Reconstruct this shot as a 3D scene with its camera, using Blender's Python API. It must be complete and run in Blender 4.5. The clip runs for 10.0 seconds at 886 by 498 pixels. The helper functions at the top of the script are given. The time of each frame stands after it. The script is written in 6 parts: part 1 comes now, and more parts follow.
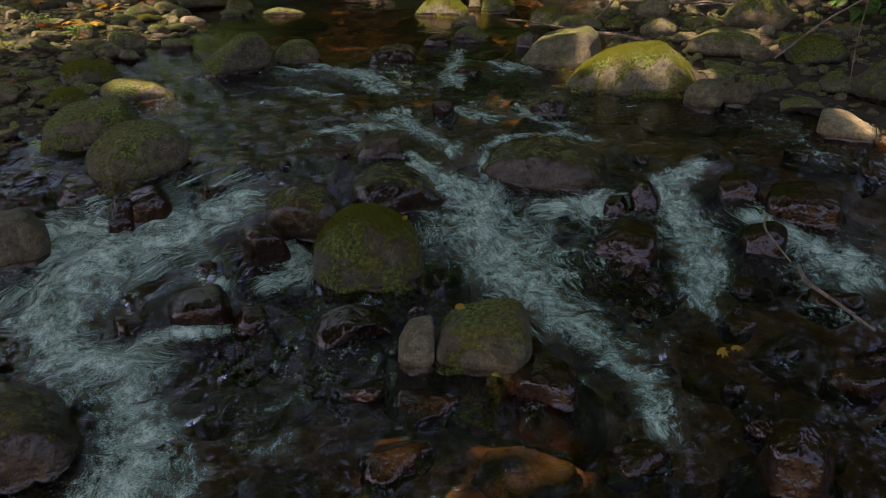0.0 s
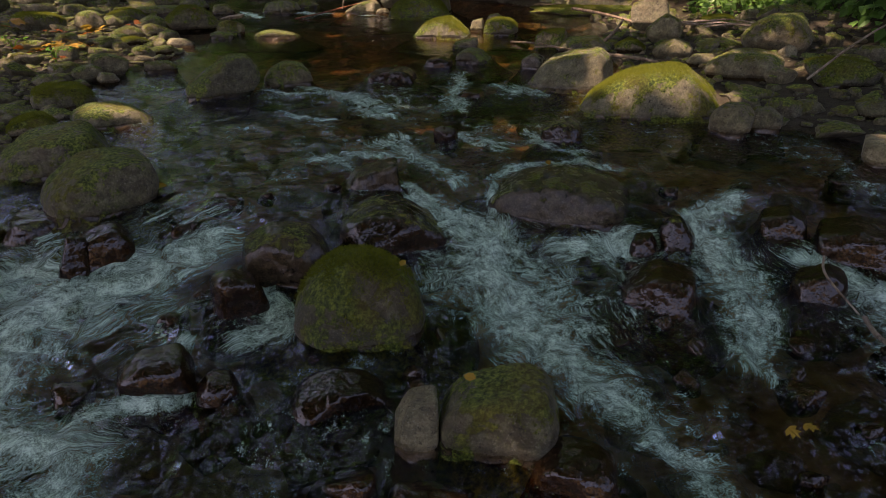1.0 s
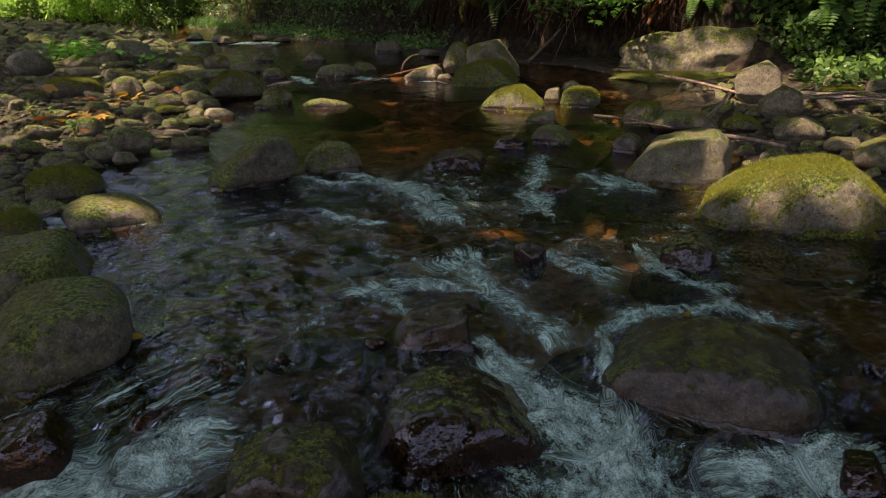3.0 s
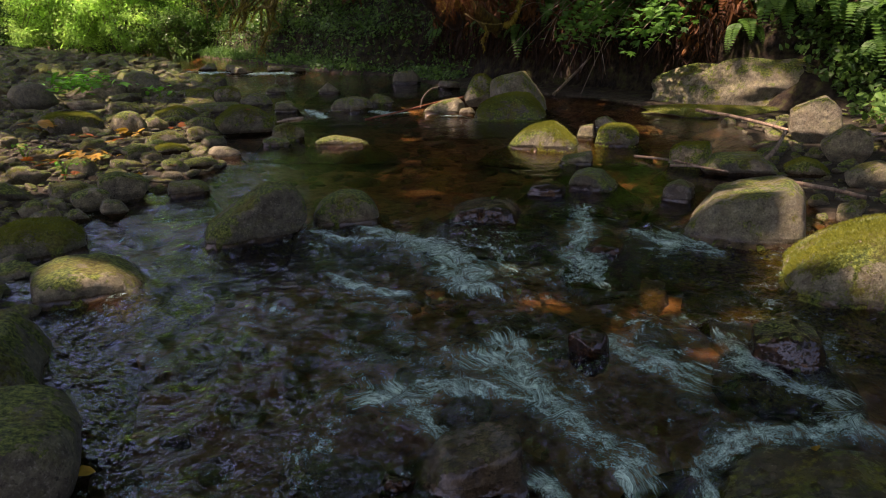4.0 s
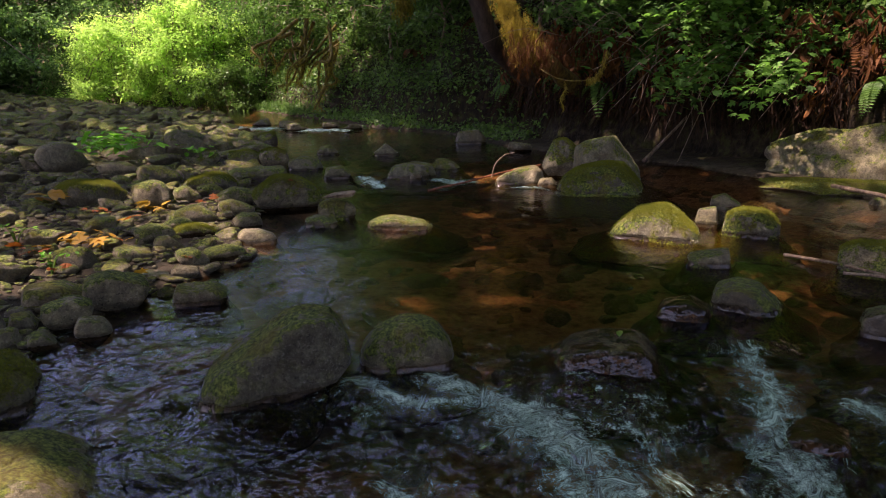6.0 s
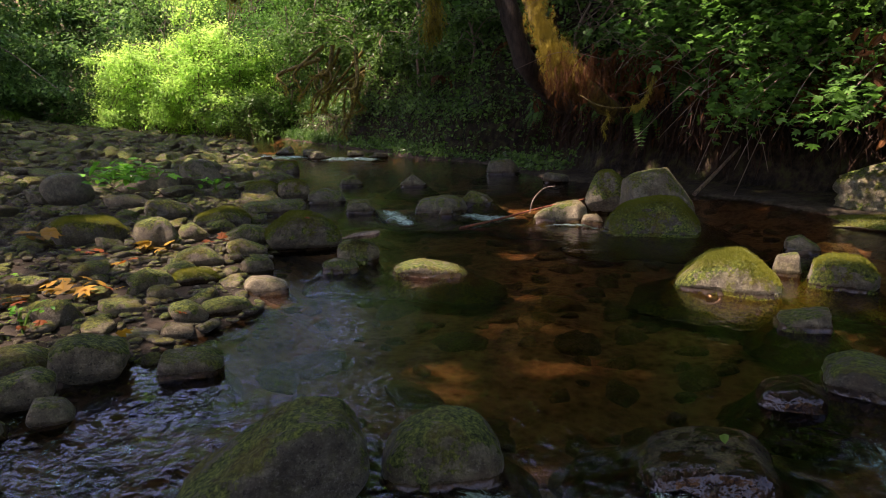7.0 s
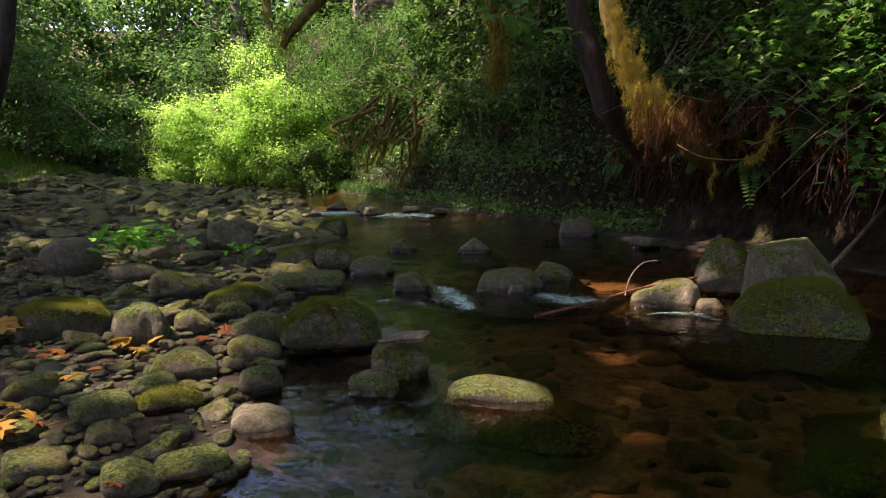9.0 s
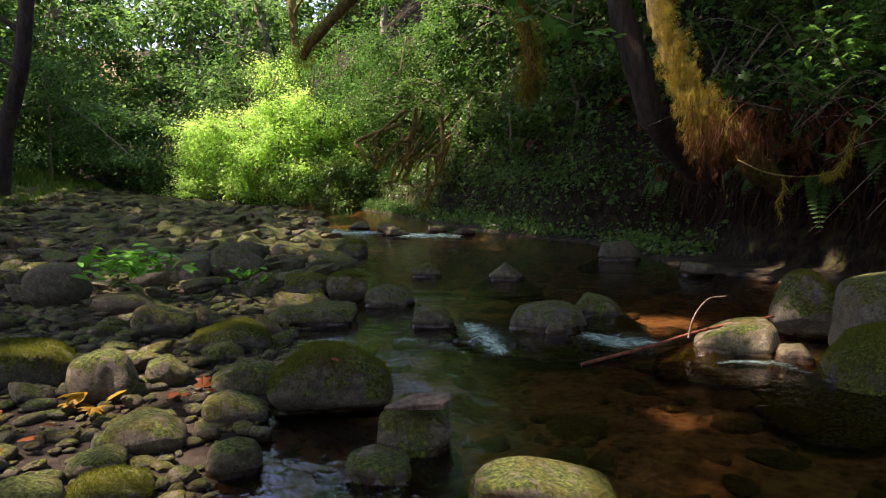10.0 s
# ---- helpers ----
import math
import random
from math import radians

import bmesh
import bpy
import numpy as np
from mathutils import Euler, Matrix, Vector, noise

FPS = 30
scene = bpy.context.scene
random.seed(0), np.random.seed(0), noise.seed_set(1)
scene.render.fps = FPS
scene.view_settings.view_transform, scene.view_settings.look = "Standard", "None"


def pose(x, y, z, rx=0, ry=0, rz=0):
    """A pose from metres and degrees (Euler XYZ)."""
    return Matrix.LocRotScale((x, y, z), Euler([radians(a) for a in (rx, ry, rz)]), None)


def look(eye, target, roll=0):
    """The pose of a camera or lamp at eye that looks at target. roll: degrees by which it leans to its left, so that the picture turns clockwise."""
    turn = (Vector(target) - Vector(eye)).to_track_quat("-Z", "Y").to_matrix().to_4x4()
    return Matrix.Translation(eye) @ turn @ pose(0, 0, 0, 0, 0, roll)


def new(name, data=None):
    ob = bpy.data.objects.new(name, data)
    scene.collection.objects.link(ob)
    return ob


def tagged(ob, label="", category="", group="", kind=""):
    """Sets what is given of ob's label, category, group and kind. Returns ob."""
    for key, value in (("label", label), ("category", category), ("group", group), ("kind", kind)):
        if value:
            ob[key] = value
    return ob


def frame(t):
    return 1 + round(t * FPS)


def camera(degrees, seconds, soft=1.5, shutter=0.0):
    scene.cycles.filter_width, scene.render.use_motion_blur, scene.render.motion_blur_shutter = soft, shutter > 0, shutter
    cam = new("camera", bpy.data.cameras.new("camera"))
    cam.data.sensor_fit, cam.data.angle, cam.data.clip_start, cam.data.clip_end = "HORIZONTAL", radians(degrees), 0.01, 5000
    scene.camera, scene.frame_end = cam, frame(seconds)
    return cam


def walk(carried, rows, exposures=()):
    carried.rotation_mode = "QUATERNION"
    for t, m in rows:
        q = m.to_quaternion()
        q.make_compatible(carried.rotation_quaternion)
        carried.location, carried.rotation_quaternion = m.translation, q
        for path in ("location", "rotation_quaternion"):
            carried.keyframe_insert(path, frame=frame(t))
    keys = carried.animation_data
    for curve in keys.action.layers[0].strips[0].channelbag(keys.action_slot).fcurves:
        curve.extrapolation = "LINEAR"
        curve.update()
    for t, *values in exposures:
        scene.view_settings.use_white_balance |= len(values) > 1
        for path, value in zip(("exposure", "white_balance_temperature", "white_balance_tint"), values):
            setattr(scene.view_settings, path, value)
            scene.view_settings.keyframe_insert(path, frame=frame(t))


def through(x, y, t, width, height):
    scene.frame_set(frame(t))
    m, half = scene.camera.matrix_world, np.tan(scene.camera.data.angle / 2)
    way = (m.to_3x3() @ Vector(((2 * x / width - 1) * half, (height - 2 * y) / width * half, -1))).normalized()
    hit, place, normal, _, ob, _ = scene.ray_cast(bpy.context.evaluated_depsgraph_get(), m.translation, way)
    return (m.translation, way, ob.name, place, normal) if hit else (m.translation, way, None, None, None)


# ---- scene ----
cam = camera(64.9, 10.0, soft=1.0)
PATH = [
    (0, (0.022, 0.026, 1.492), (0.017, 1.822, 0.612), -0.4),
    (0.5, (0.016, 0.291, 1.416), (0.013, 2.103, 0.568), -0.4),
    (1, (-0.005, 0.584, 1.348), (-0.006, 2.41, 0.533), -0.4),
    (1.5, (-0.037, 0.916, 1.337), (-0.045, 2.758, 0.558), -0.5),
    (2, (-0.07, 1.275, 1.343), (-0.119, 3.13, 0.598), -0.5),
    (2.5, (-0.111, 1.653, 1.342), (-0.224, 3.519, 0.632), -0.5),
    (4, (-0.346, 2.815, 1.357), (-0.538, 4.713, 0.755), -0.6),
    (4.5, (-0.439, 3.206, 1.382), (-0.668, 5.11, 0.813), -0.5),
    (5, (-0.55, 3.605, 1.4), (-0.814, 5.514, 0.865), -0.5),
    (5.5, (-0.664, 4.015, 1.406), (-0.968, 5.928, 0.906), -0.4),
    (7, (-1.019, 5.247, 1.404), (-1.433, 7.165, 1.015), -0.4),
    (7.5, (-1.127, 5.637, 1.427), (-1.582, 7.552, 1.071), -0.5),
    (8, (-1.22, 6.042, 1.429), (-1.718, 7.952, 1.11), -0.5),
    (8.5, (-1.337, 6.467, 1.433), (-1.877, 8.372, 1.153), -0.6),
    (9, (-1.468, 6.903, 1.446), (-2.052, 8.799, 1.197), -0.6),
    (9.5, (-1.607, 7.36, 1.442), (-2.232, 9.247, 1.219), -0.6),
    (10, (-1.74, 7.818, 1.44), (-2.402, 9.695, 1.241), -0.6),
]
walk(cam, [(t, look(eye, target, roll)) for t, eye, target, roll in PATH],
     exposures=((0.0, 1.80, 8200, 41), (4.0, 1.90, 7600, 44), (5.5, 1.96, 7400, 47), (10.0, 1.80, 7200, 42)))

# ---- light ----
SUN_AZ, SUN_EL = radians(-110.0), radians(60.0)   # azimuth from +y towards +x
SUN_DIR = Vector((math.sin(SUN_AZ) * math.cos(SUN_EL), math.cos(SUN_AZ) * math.cos(SUN_EL), math.sin(SUN_EL)))
world = bpy.data.worlds.new("sky")
scene.world = world
world.use_nodes = True
wn = world.node_tree
sky = wn.nodes.new("ShaderNodeTexSky")
sky.sky_type, sky.sun_disc = "NISHITA", False
sky.sun_elevation, sky.sun_rotation = SUN_EL, SUN_AZ
background = wn.nodes["Background"]
background.inputs["Strength"].default_value = 0.15
wn.links.new(sky.outputs[0], background.inputs["Color"])
sun = new("sun", bpy.data.lights.new("sun", "SUN"))
sun.data.energy, sun.data.angle, sun.data.color = 4.2, radians(0.6), (1.0, 0.93, 0.80)
sun.matrix_world = look(SUN_DIR * 60, (0, 0, 0))


# ---- numbers and noise ----
rng = np.random.default_rng(11)


def lattice(ix, iy, iz):
    h = (ix.astype(np.int64) * 73856093) ^ (iy.astype(np.int64) * 19349663) ^ (iz.astype(np.int64) * 83492791)
    h = (h ^ (h >> 13)) * 1274126177
    return ((h ^ (h >> 16)) & 0xFFFF) / 65535.0


def vnoise(p):
    """Smooth value noise in 0..1 at the rows of p."""
    p = np.asarray(p, float)
    i = np.floor(p).astype(np.int64)
    f = p - i
    f = f * f * (3 - 2 * f)
    out = 0
    for a in (0, 1):
        for b in (0, 1):
            for c in (0, 1):
                w = (f[:, 0] if a else 1 - f[:, 0]) * (f[:, 1] if b else 1 - f[:, 1]) * (f[:, 2] if c else 1 - f[:, 2])
                out = out + w * lattice(i[:, 0] + a, i[:, 1] + b, i[:, 2] + c)
    return out


def fbm(p, octaves=4):
    p = np.asarray(p, float)
    total, amp = 0, 0.5
    for k in range(octaves):
        total = total + amp * (vnoise(p * 2 ** k + 17.3 * k) - 0.5)
        amp *= 0.5
    return total * 2


def noise2(x, y, scale, octaves=3, seed=0.0):
    x, y = np.broadcast_arrays(np.asarray(x, float), np.asarray(y, float))
    return fbm(np.stack([x.ravel() * scale, y.ravel() * scale, np.full(x.size, seed)], 1), octaves).reshape(x.shape)


def smooth(a, b, v):
    t = np.clip((np.asarray(v, float) - a) / (b - a), 0, 1)
    return t * t * (3 - 2 * t)


# ---- the lie of the land ----
LEVEL_Y = (-6, 0, 2, 3.4, 4.0, 4.7, 5.5, 7, 7.6, 8.6, 10, 11.2, 14, 15, 20, 21.5, 23, 35, 60)
LEVEL_Z = (-.72, -.50, -.40, -.34, -.27, -.09, -.06, -.04, 0, .02, .08, .12, .165, .22, .23, .26, .33, .6, 1.0)
LIP_X = (-3, -1.4, -0.5, -0.1, 0.6, 1.45, 2.5)
LIP_DY = (-0.25, -0.30, 0.0, 0.22, 0.22, 0.05, -0.05)
EDGE_Y = (-6, 0, 4, 5.2, 6, 7, 8, 9.5, 10.3, 11.5, 13, 14.5, 18, 22, 28, 33, 40, 60)
LEFT_X = (-4.5, -3.8, -3.2, -3.0, -3.0, -3.6, -3.7, -3.2, -3.7, -4.1, -4.9, -5.2, -7.1, -9.6, -13.5, -19, -30, -60)
RIGHT_Y = (-6, 0, 4, 5.2, 6, 7, 8, 9.5, 11, 12.5, 13.5, 15, 16.5, 18, 20.8, 22, 28, 33, 40, 60)
RIGHT_X = (6, 5.4, 4.4, 3.5, 2.7, 2.3, 2.0, 2.0, 2.4, 2.6, 2.2, 1.0, -0.7, -2.0, -3.5, -5.6, -11.3, -15.5, -25, -50)


def level(x, y):
    """Height of the water's surface, without waves."""
    near = 1 - smooth(5.0, 6.5, y)
    return np.interp(np.asarray(y) - np.interp(x, LIP_X, LIP_DY) * near, LEVEL_Y, LEVEL_Z)


def left_edge(y):
    return np.interp(y, EDGE_Y, LEFT_X)


def right_edge(y):
    return np.interp(y, RIGHT_Y, RIGHT_X)


def land(x, y):
    """Height of the bed, the gravel bar and the banks."""
    x, y = np.broadcast_arrays(np.asarray(x, float), np.asarray(y, float))
    w = level(x, y)
    a, b = left_edge(y) - x, x - right_edge(y)        # metres outside the water, to the left and right
    depth = 0.20 * smooth(0.0, 0.6, np.minimum(-a, -b)) + 0.03
    bed = w - depth + 0.07 * noise2(x, y, 1.6) * smooth(0, 0.5, np.minimum(-a, -b))
    bar = w + 0.01 + 0.035 * np.clip(a, 0, 9) + 0.05 * np.clip(a - 3.5, 0, 8) + 0.20 * np.clip(a - 9, 0, 12) + 0.06 * noise2(x, y, 1.3) * smooth(0, 1, a)
    bar = bar + 0.14 * smooth(15, 25, y) * smooth(0.3, 5, a) + 0.55 * np.clip(a - 15, 0, 16)
    steep = smooth(12.2, 14.2, y)
    low = 0.07 * np.clip(b, 0, 3.5) + 0.75 * np.clip(b - 3.2, 0, 6) + 0.4 * np.clip(b - 9.2, 0, 20)
    step = np.clip(b - 1.1 - 0.25 * noise2(x, y, 1.1, seed=8.0), 0, 0.35) * 2.6
    high = 0.10 * np.clip(b, 0, 1.1) + step + 1.0 * np.clip(b - 1.5, 0, 5.0) + 0.6 * np.clip(b - 6.5, 0, 16)
    bank = w + 0.02 + (1 - steep) * low + steep * high + (0.05 + 0.35 * smooth(1.4, 3, b)) * noise2(x, y, 0.9, seed=5.0) * smooth(0, 1, b)
    z = np.where(a > 0, bar, np.where(b > 0, bank, bed))
    far = smooth(38, 62, np.hypot(x + 8, y - 15))
    return z * (1 - far) + far * (15 + 5 * noise2(x, y, 0.03))


# ---- materials ----
def nodes_of(name, rough=0.7, specular=0.4):
    m = bpy.data.materials.new(name)
    m.use_nodes = True
    t = m.node_tree
    b = t.nodes["Principled BSDF"]
    b.inputs["Roughness"].default_value = rough
    b.inputs["Specular IOR Level"].default_value = specular
    return m, t, b


def node(t, kind, **settings):
    n = t.nodes.new(kind)
    for key, value in settings.items():
        if key in n.inputs:
            n.inputs[key].default_value = value
    return n


def noise_node(t, vector, scale, detail=4.0, rough=0.55):
    n = node(t, "ShaderNodeTexNoise", Scale=scale, Detail=detail, Roughness=rough)
    t.links.new(vector, n.inputs["Vector"])
    return n.outputs["Fac"]


def ramp(t, fac, stops):
    r = t.nodes.new("ShaderNodeValToRGB")
    e = r.color_ramp.elements
    while len(e) < len(stops):
        e.new(0.5)
    for el, (pos, col) in zip(e, stops):
        el.position, el.color = pos, (*col, 1) if len(col) == 3 else col
    t.links.new(fac, r.inputs[0])
    return r.outputs[0]


def grey(t, fac, lo, hi, a=0.0, b=1.0):
    n = node(t, "ShaderNodeMapRange")
    n.inputs["From Min"].default_value, n.inputs["From Max"].default_value = lo, hi
    n.inputs["To Min"].default_value, n.inputs["To Max"].default_value = a, b
    t.links.new(fac, n.inputs["Value"])
    return n.outputs[0]


def maths(t, op, a, b):
    n = t.nodes.new("ShaderNodeMath")
    n.operation = op
    for k, v in enumerate((a, b)):
        if isinstance(v, (int, float)):
            n.inputs[k].default_value = v
        else:
            t.links.new(v, n.inputs[k])
    return n.outputs[0]


def mixed(t, fac, a, b, blend="MIX"):
    n = t.nodes.new("ShaderNodeMix")
    n.data_type, n.blend_type = "RGBA", blend
    for socket, v in ((n.inputs[0], fac), (n.inputs[6], a), (n.inputs[7], b)):
        if isinstance(v, (int, float)):
            socket.default_value = v
        elif isinstance(v, tuple):
            socket.default_value = (*v, 1)
        else:
            t.links.new(v, socket)
    return n.outputs[2]


def bumped(t, b, height, strength, distance):
    n = node(t, "ShaderNodeBump", Strength=strength, Distance=distance)
    t.links.new(height, n.inputs["Height"])
    t.links.new(n.outputs[0], b.inputs["Normal"])


def rock_material():
    """River rock. The object's colour holds the amounts of moss, paleness and wet."""
    m, t, b = nodes_of("river_rock", 0.7, 0.36)
    tc, info, geo = t.nodes.new("ShaderNodeTexCoord"), t.nodes.new("ShaderNodeObjectInfo"), t.nodes.new("ShaderNodeNewGeometry")
    sep = t.nodes.new("ShaderNodeSeparateColor")
    t.links.new(info.outputs["Color"], sep.inputs[0])
    moss_amount, pale, wet = sep.outputs[0], sep.outputs[1], sep.outputs[2]
    pos = geo.outputs["Position"]
    big, mid, fine = noise_node(t, pos, 4, 5), noise_node(t, pos, 17, 6, 0.68), noise_node(t, pos, 80, 5, 0.75)
    blend = maths(t, "ADD", maths(t, "MULTIPLY", mid, 0.65), maths(t, "MULTIPLY", fine, 0.35))
    dark = ramp(t, blend, [(0.36, (0.028, 0.025, 0.018)), (0.50, (0.098, 0.092, 0.066)), (0.64, (0.21, 0.195, 0.14))])
    light = ramp(t, blend, [(0.35, (0.085, 0.075, 0.048)), (0.50, (0.22, 0.20, 0.135)), (0.64, (0.42, 0.39, 0.28))])
    colour = mixed(t, pale, dark, light)
    pick = maths(t, "ADD", maths(t, "MULTIPLY", info.outputs["Random"], 0.5), maths(t, "MULTIPLY", geo.outputs["Random Per Island"], 0.5))
    tone = mixed(t, pick, (0.62, 0.68, 0.64), (1.22, 1.14, 0.90))
    colour = mixed(t, 1.0, colour, tone, "MULTIPLY")
    speck = grey(t, fine, 0.58, 0.64, 0.0, 0.45)
    colour = mixed(t, speck, colour, (0.36, 0.35, 0.29))
    pit = grey(t, noise_node(t, pos, 42, 6, 0.78), 0.44, 0.38, 0.0, 0.8)
    colour = mixed(t, pit, colour, (0.016, 0.014, 0.010))
    stain = grey(t, big, 0.52, 0.62, 0.0, 0.55)
    colour = mixed(t, stain, colour, mixed(t, 0.5, colour, (0.11, 0.066, 0.025)))
    # moss, thick on what faces up, with an olive film round it
    nsep = t.nodes.new("ShaderNodeSeparateXYZ")
    t.links.new(geo.outputs["Normal"], nsep.inputs[0])
    up = grey(t, nsep.outputs[2], -0.2, 0.9, -0.8, 0.5)
    patch = grey(t, noise_node(t, pos, 6.5, 7, 0.72), 0.38, 0.62, -0.65, 0.65)
    place = maths(t, "ADD", up, patch)
    cover = grey(t, maths(t, "ADD", place, maths(t, "MULTIPLY", moss_amount, 1.25)), 0.56, 0.76)
    cover = maths(t, "MULTIPLY", cover, grey(t, moss_amount, 0.0, 0.12))
    film = maths(t, "MULTIPLY", grey(t, place, -0.6, 0.5), grey(t, moss_amount, 0.0, 0.40, 0.12, 0.85))
    colour = mixed(t, film, colour, ramp(t, blend, [(0.38, (0.030, 0.034, 0.012)), (0.5, (0.115, 0.122, 0.040)), (0.62, (0.25, 0.255, 0.090))]))
    mossy = ramp(t, noise_node(t, pos, 45, 5, 0.75), [(0.38, (0.022, 0.040, 0.007)), (0.5, (0.090, 0.138, 0.020)), (0.62, (0.24, 0.30, 0.045))])
    mossy = mixed(t, grey(t, big, 0.46, 0.60), mossy, mixed(t, 0.45, mossy, (0.14, 0.088, 0.014)))
    colour = mixed(t, cover, colour, mossy)
    # wet foot, darker and shiny, above the waterline that the object's origin marks
    osep = t.nodes.new("ShaderNodeSeparateXYZ")
    t.links.new(tc.outputs["Object"], osep.inputs[0])
    height = maths(t, "SUBTRACT", osep.outputs[2], maths(t, "MULTIPLY", big, 0.06))
    foot = maths(t, "MULTIPLY", grey(t, height, -0.005, 0.03, 1.0, 0.0), grey(t, wet, 0.0, 0.1))
    wetness = maths(t, "MAXIMUM", maths(t, "MULTIPLY", foot, 0.9), grey(t, wet, 0.4, 1.0))
    soaked = maths(t, "MULTIPLY", wetness, grey(t, cover, 0.0, 1.0, 1.0, 0.25))
    colour = mixed(t, soaked, colour, mixed(t, 1.0, colour, (0.135, 0.076, 0.050), "MULTIPLY"))
    t.links.new(colour, b.inputs["Base Color"])
    dry = maths(t, "ADD", grey(t, mid, 0.4, 0.6, 0.55, 0.8), maths(t, "MULTIPLY", cover, 0.25))
    rough = t.nodes.new("ShaderNodeMix")
    t.links.new(wetness, rough.inputs[0])
    t.links.new(dry, rough.inputs[2])
    t.links.new(grey(t, mid, 0.42, 0.6, 0.02, 0.09), rough.inputs[3])
    t.links.new(rough.outputs[0], b.inputs["Roughness"])
    film_of_water = grey(t, wetness, 0.0, 1.0, 1.0, 0.12)
    relief = maths(t, "ADD", maths(t, "MULTIPLY", mid, 0.5), maths(t, "MULTIPLY", maths(t, "MULTIPLY", fine, 0.55), film_of_water))
    wet_relief = maths(t, "ADD", maths(t, "MULTIPLY", noise_node(t, pos, 13, 3.0, 0.5), 0.26), maths(t, "MULTIPLY", noise_node(t, pos, 48, 2.0, 0.5), 0.06))
    glaze = t.nodes.new("ShaderNodeMix")
    t.links.new(wetness, glaze.inputs[0])
    t.links.new(relief, glaze.inputs[2])
    t.links.new(wet_relief, glaze.inputs[3])
    relief = glaze.outputs[0]
    fuzz = maths(t, "MULTIPLY", noise_node(t, pos, 150, 3, 0.7), maths(t, "MULTIPLY", cover, 0.7))
    bumped(t, b, maths(t, "ADD", relief, fuzz), 1.0, 0.05)
    return m


def ground_material():
    m, t, b = nodes_of("ground", 0.85, 0.15)
    geo = t.nodes.new("ShaderNodeNewGeometry")
    pos = geo.outputs["Position"]
    at = t.nodes.new("ShaderNodeAttribute")
    at.attribute_name = "zone"                      # red: stream bed, green: leafy forest floor
    sep = t.nodes.new("ShaderNodeSeparateColor")
    t.links.new(at.outputs["Color"], sep.inputs[0])
    v = node(t, "ShaderNodeTexVoronoi", Scale=16.0)
    t.links.new(pos, v.inputs["Vector"])
    mid, fine = noise_node(t, pos, 6, 6, 0.65), noise_node(t, pos, 60, 4, 0.7)
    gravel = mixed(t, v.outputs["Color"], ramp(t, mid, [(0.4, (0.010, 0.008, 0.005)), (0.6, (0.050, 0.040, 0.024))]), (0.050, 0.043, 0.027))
    bed = ramp(t, maths(t, "ADD", maths(t, "MULTIPLY", mid, 0.86), maths(t, "MULTIPLY", v.outputs["Distance"], 0.22)),
               [(0.36, (0.090, 0.052, 0.030)), (0.50, (0.22, 0.150, 0.085)), (0.64, (0.33, 0.245, 0.135))])
    # Dark soil; its near-black also stands in for shade under the bank.
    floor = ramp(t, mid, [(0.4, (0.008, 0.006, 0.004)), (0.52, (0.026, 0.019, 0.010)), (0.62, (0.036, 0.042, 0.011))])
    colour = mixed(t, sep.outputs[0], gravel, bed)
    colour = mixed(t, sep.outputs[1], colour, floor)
    t.links.new(colour, b.inputs["Base Color"])
    bumped(t, b, maths(t, "ADD", maths(t, "MULTIPLY", v.outputs["Distance"], 0.8), fine), 0.8, 0.03)
    return m


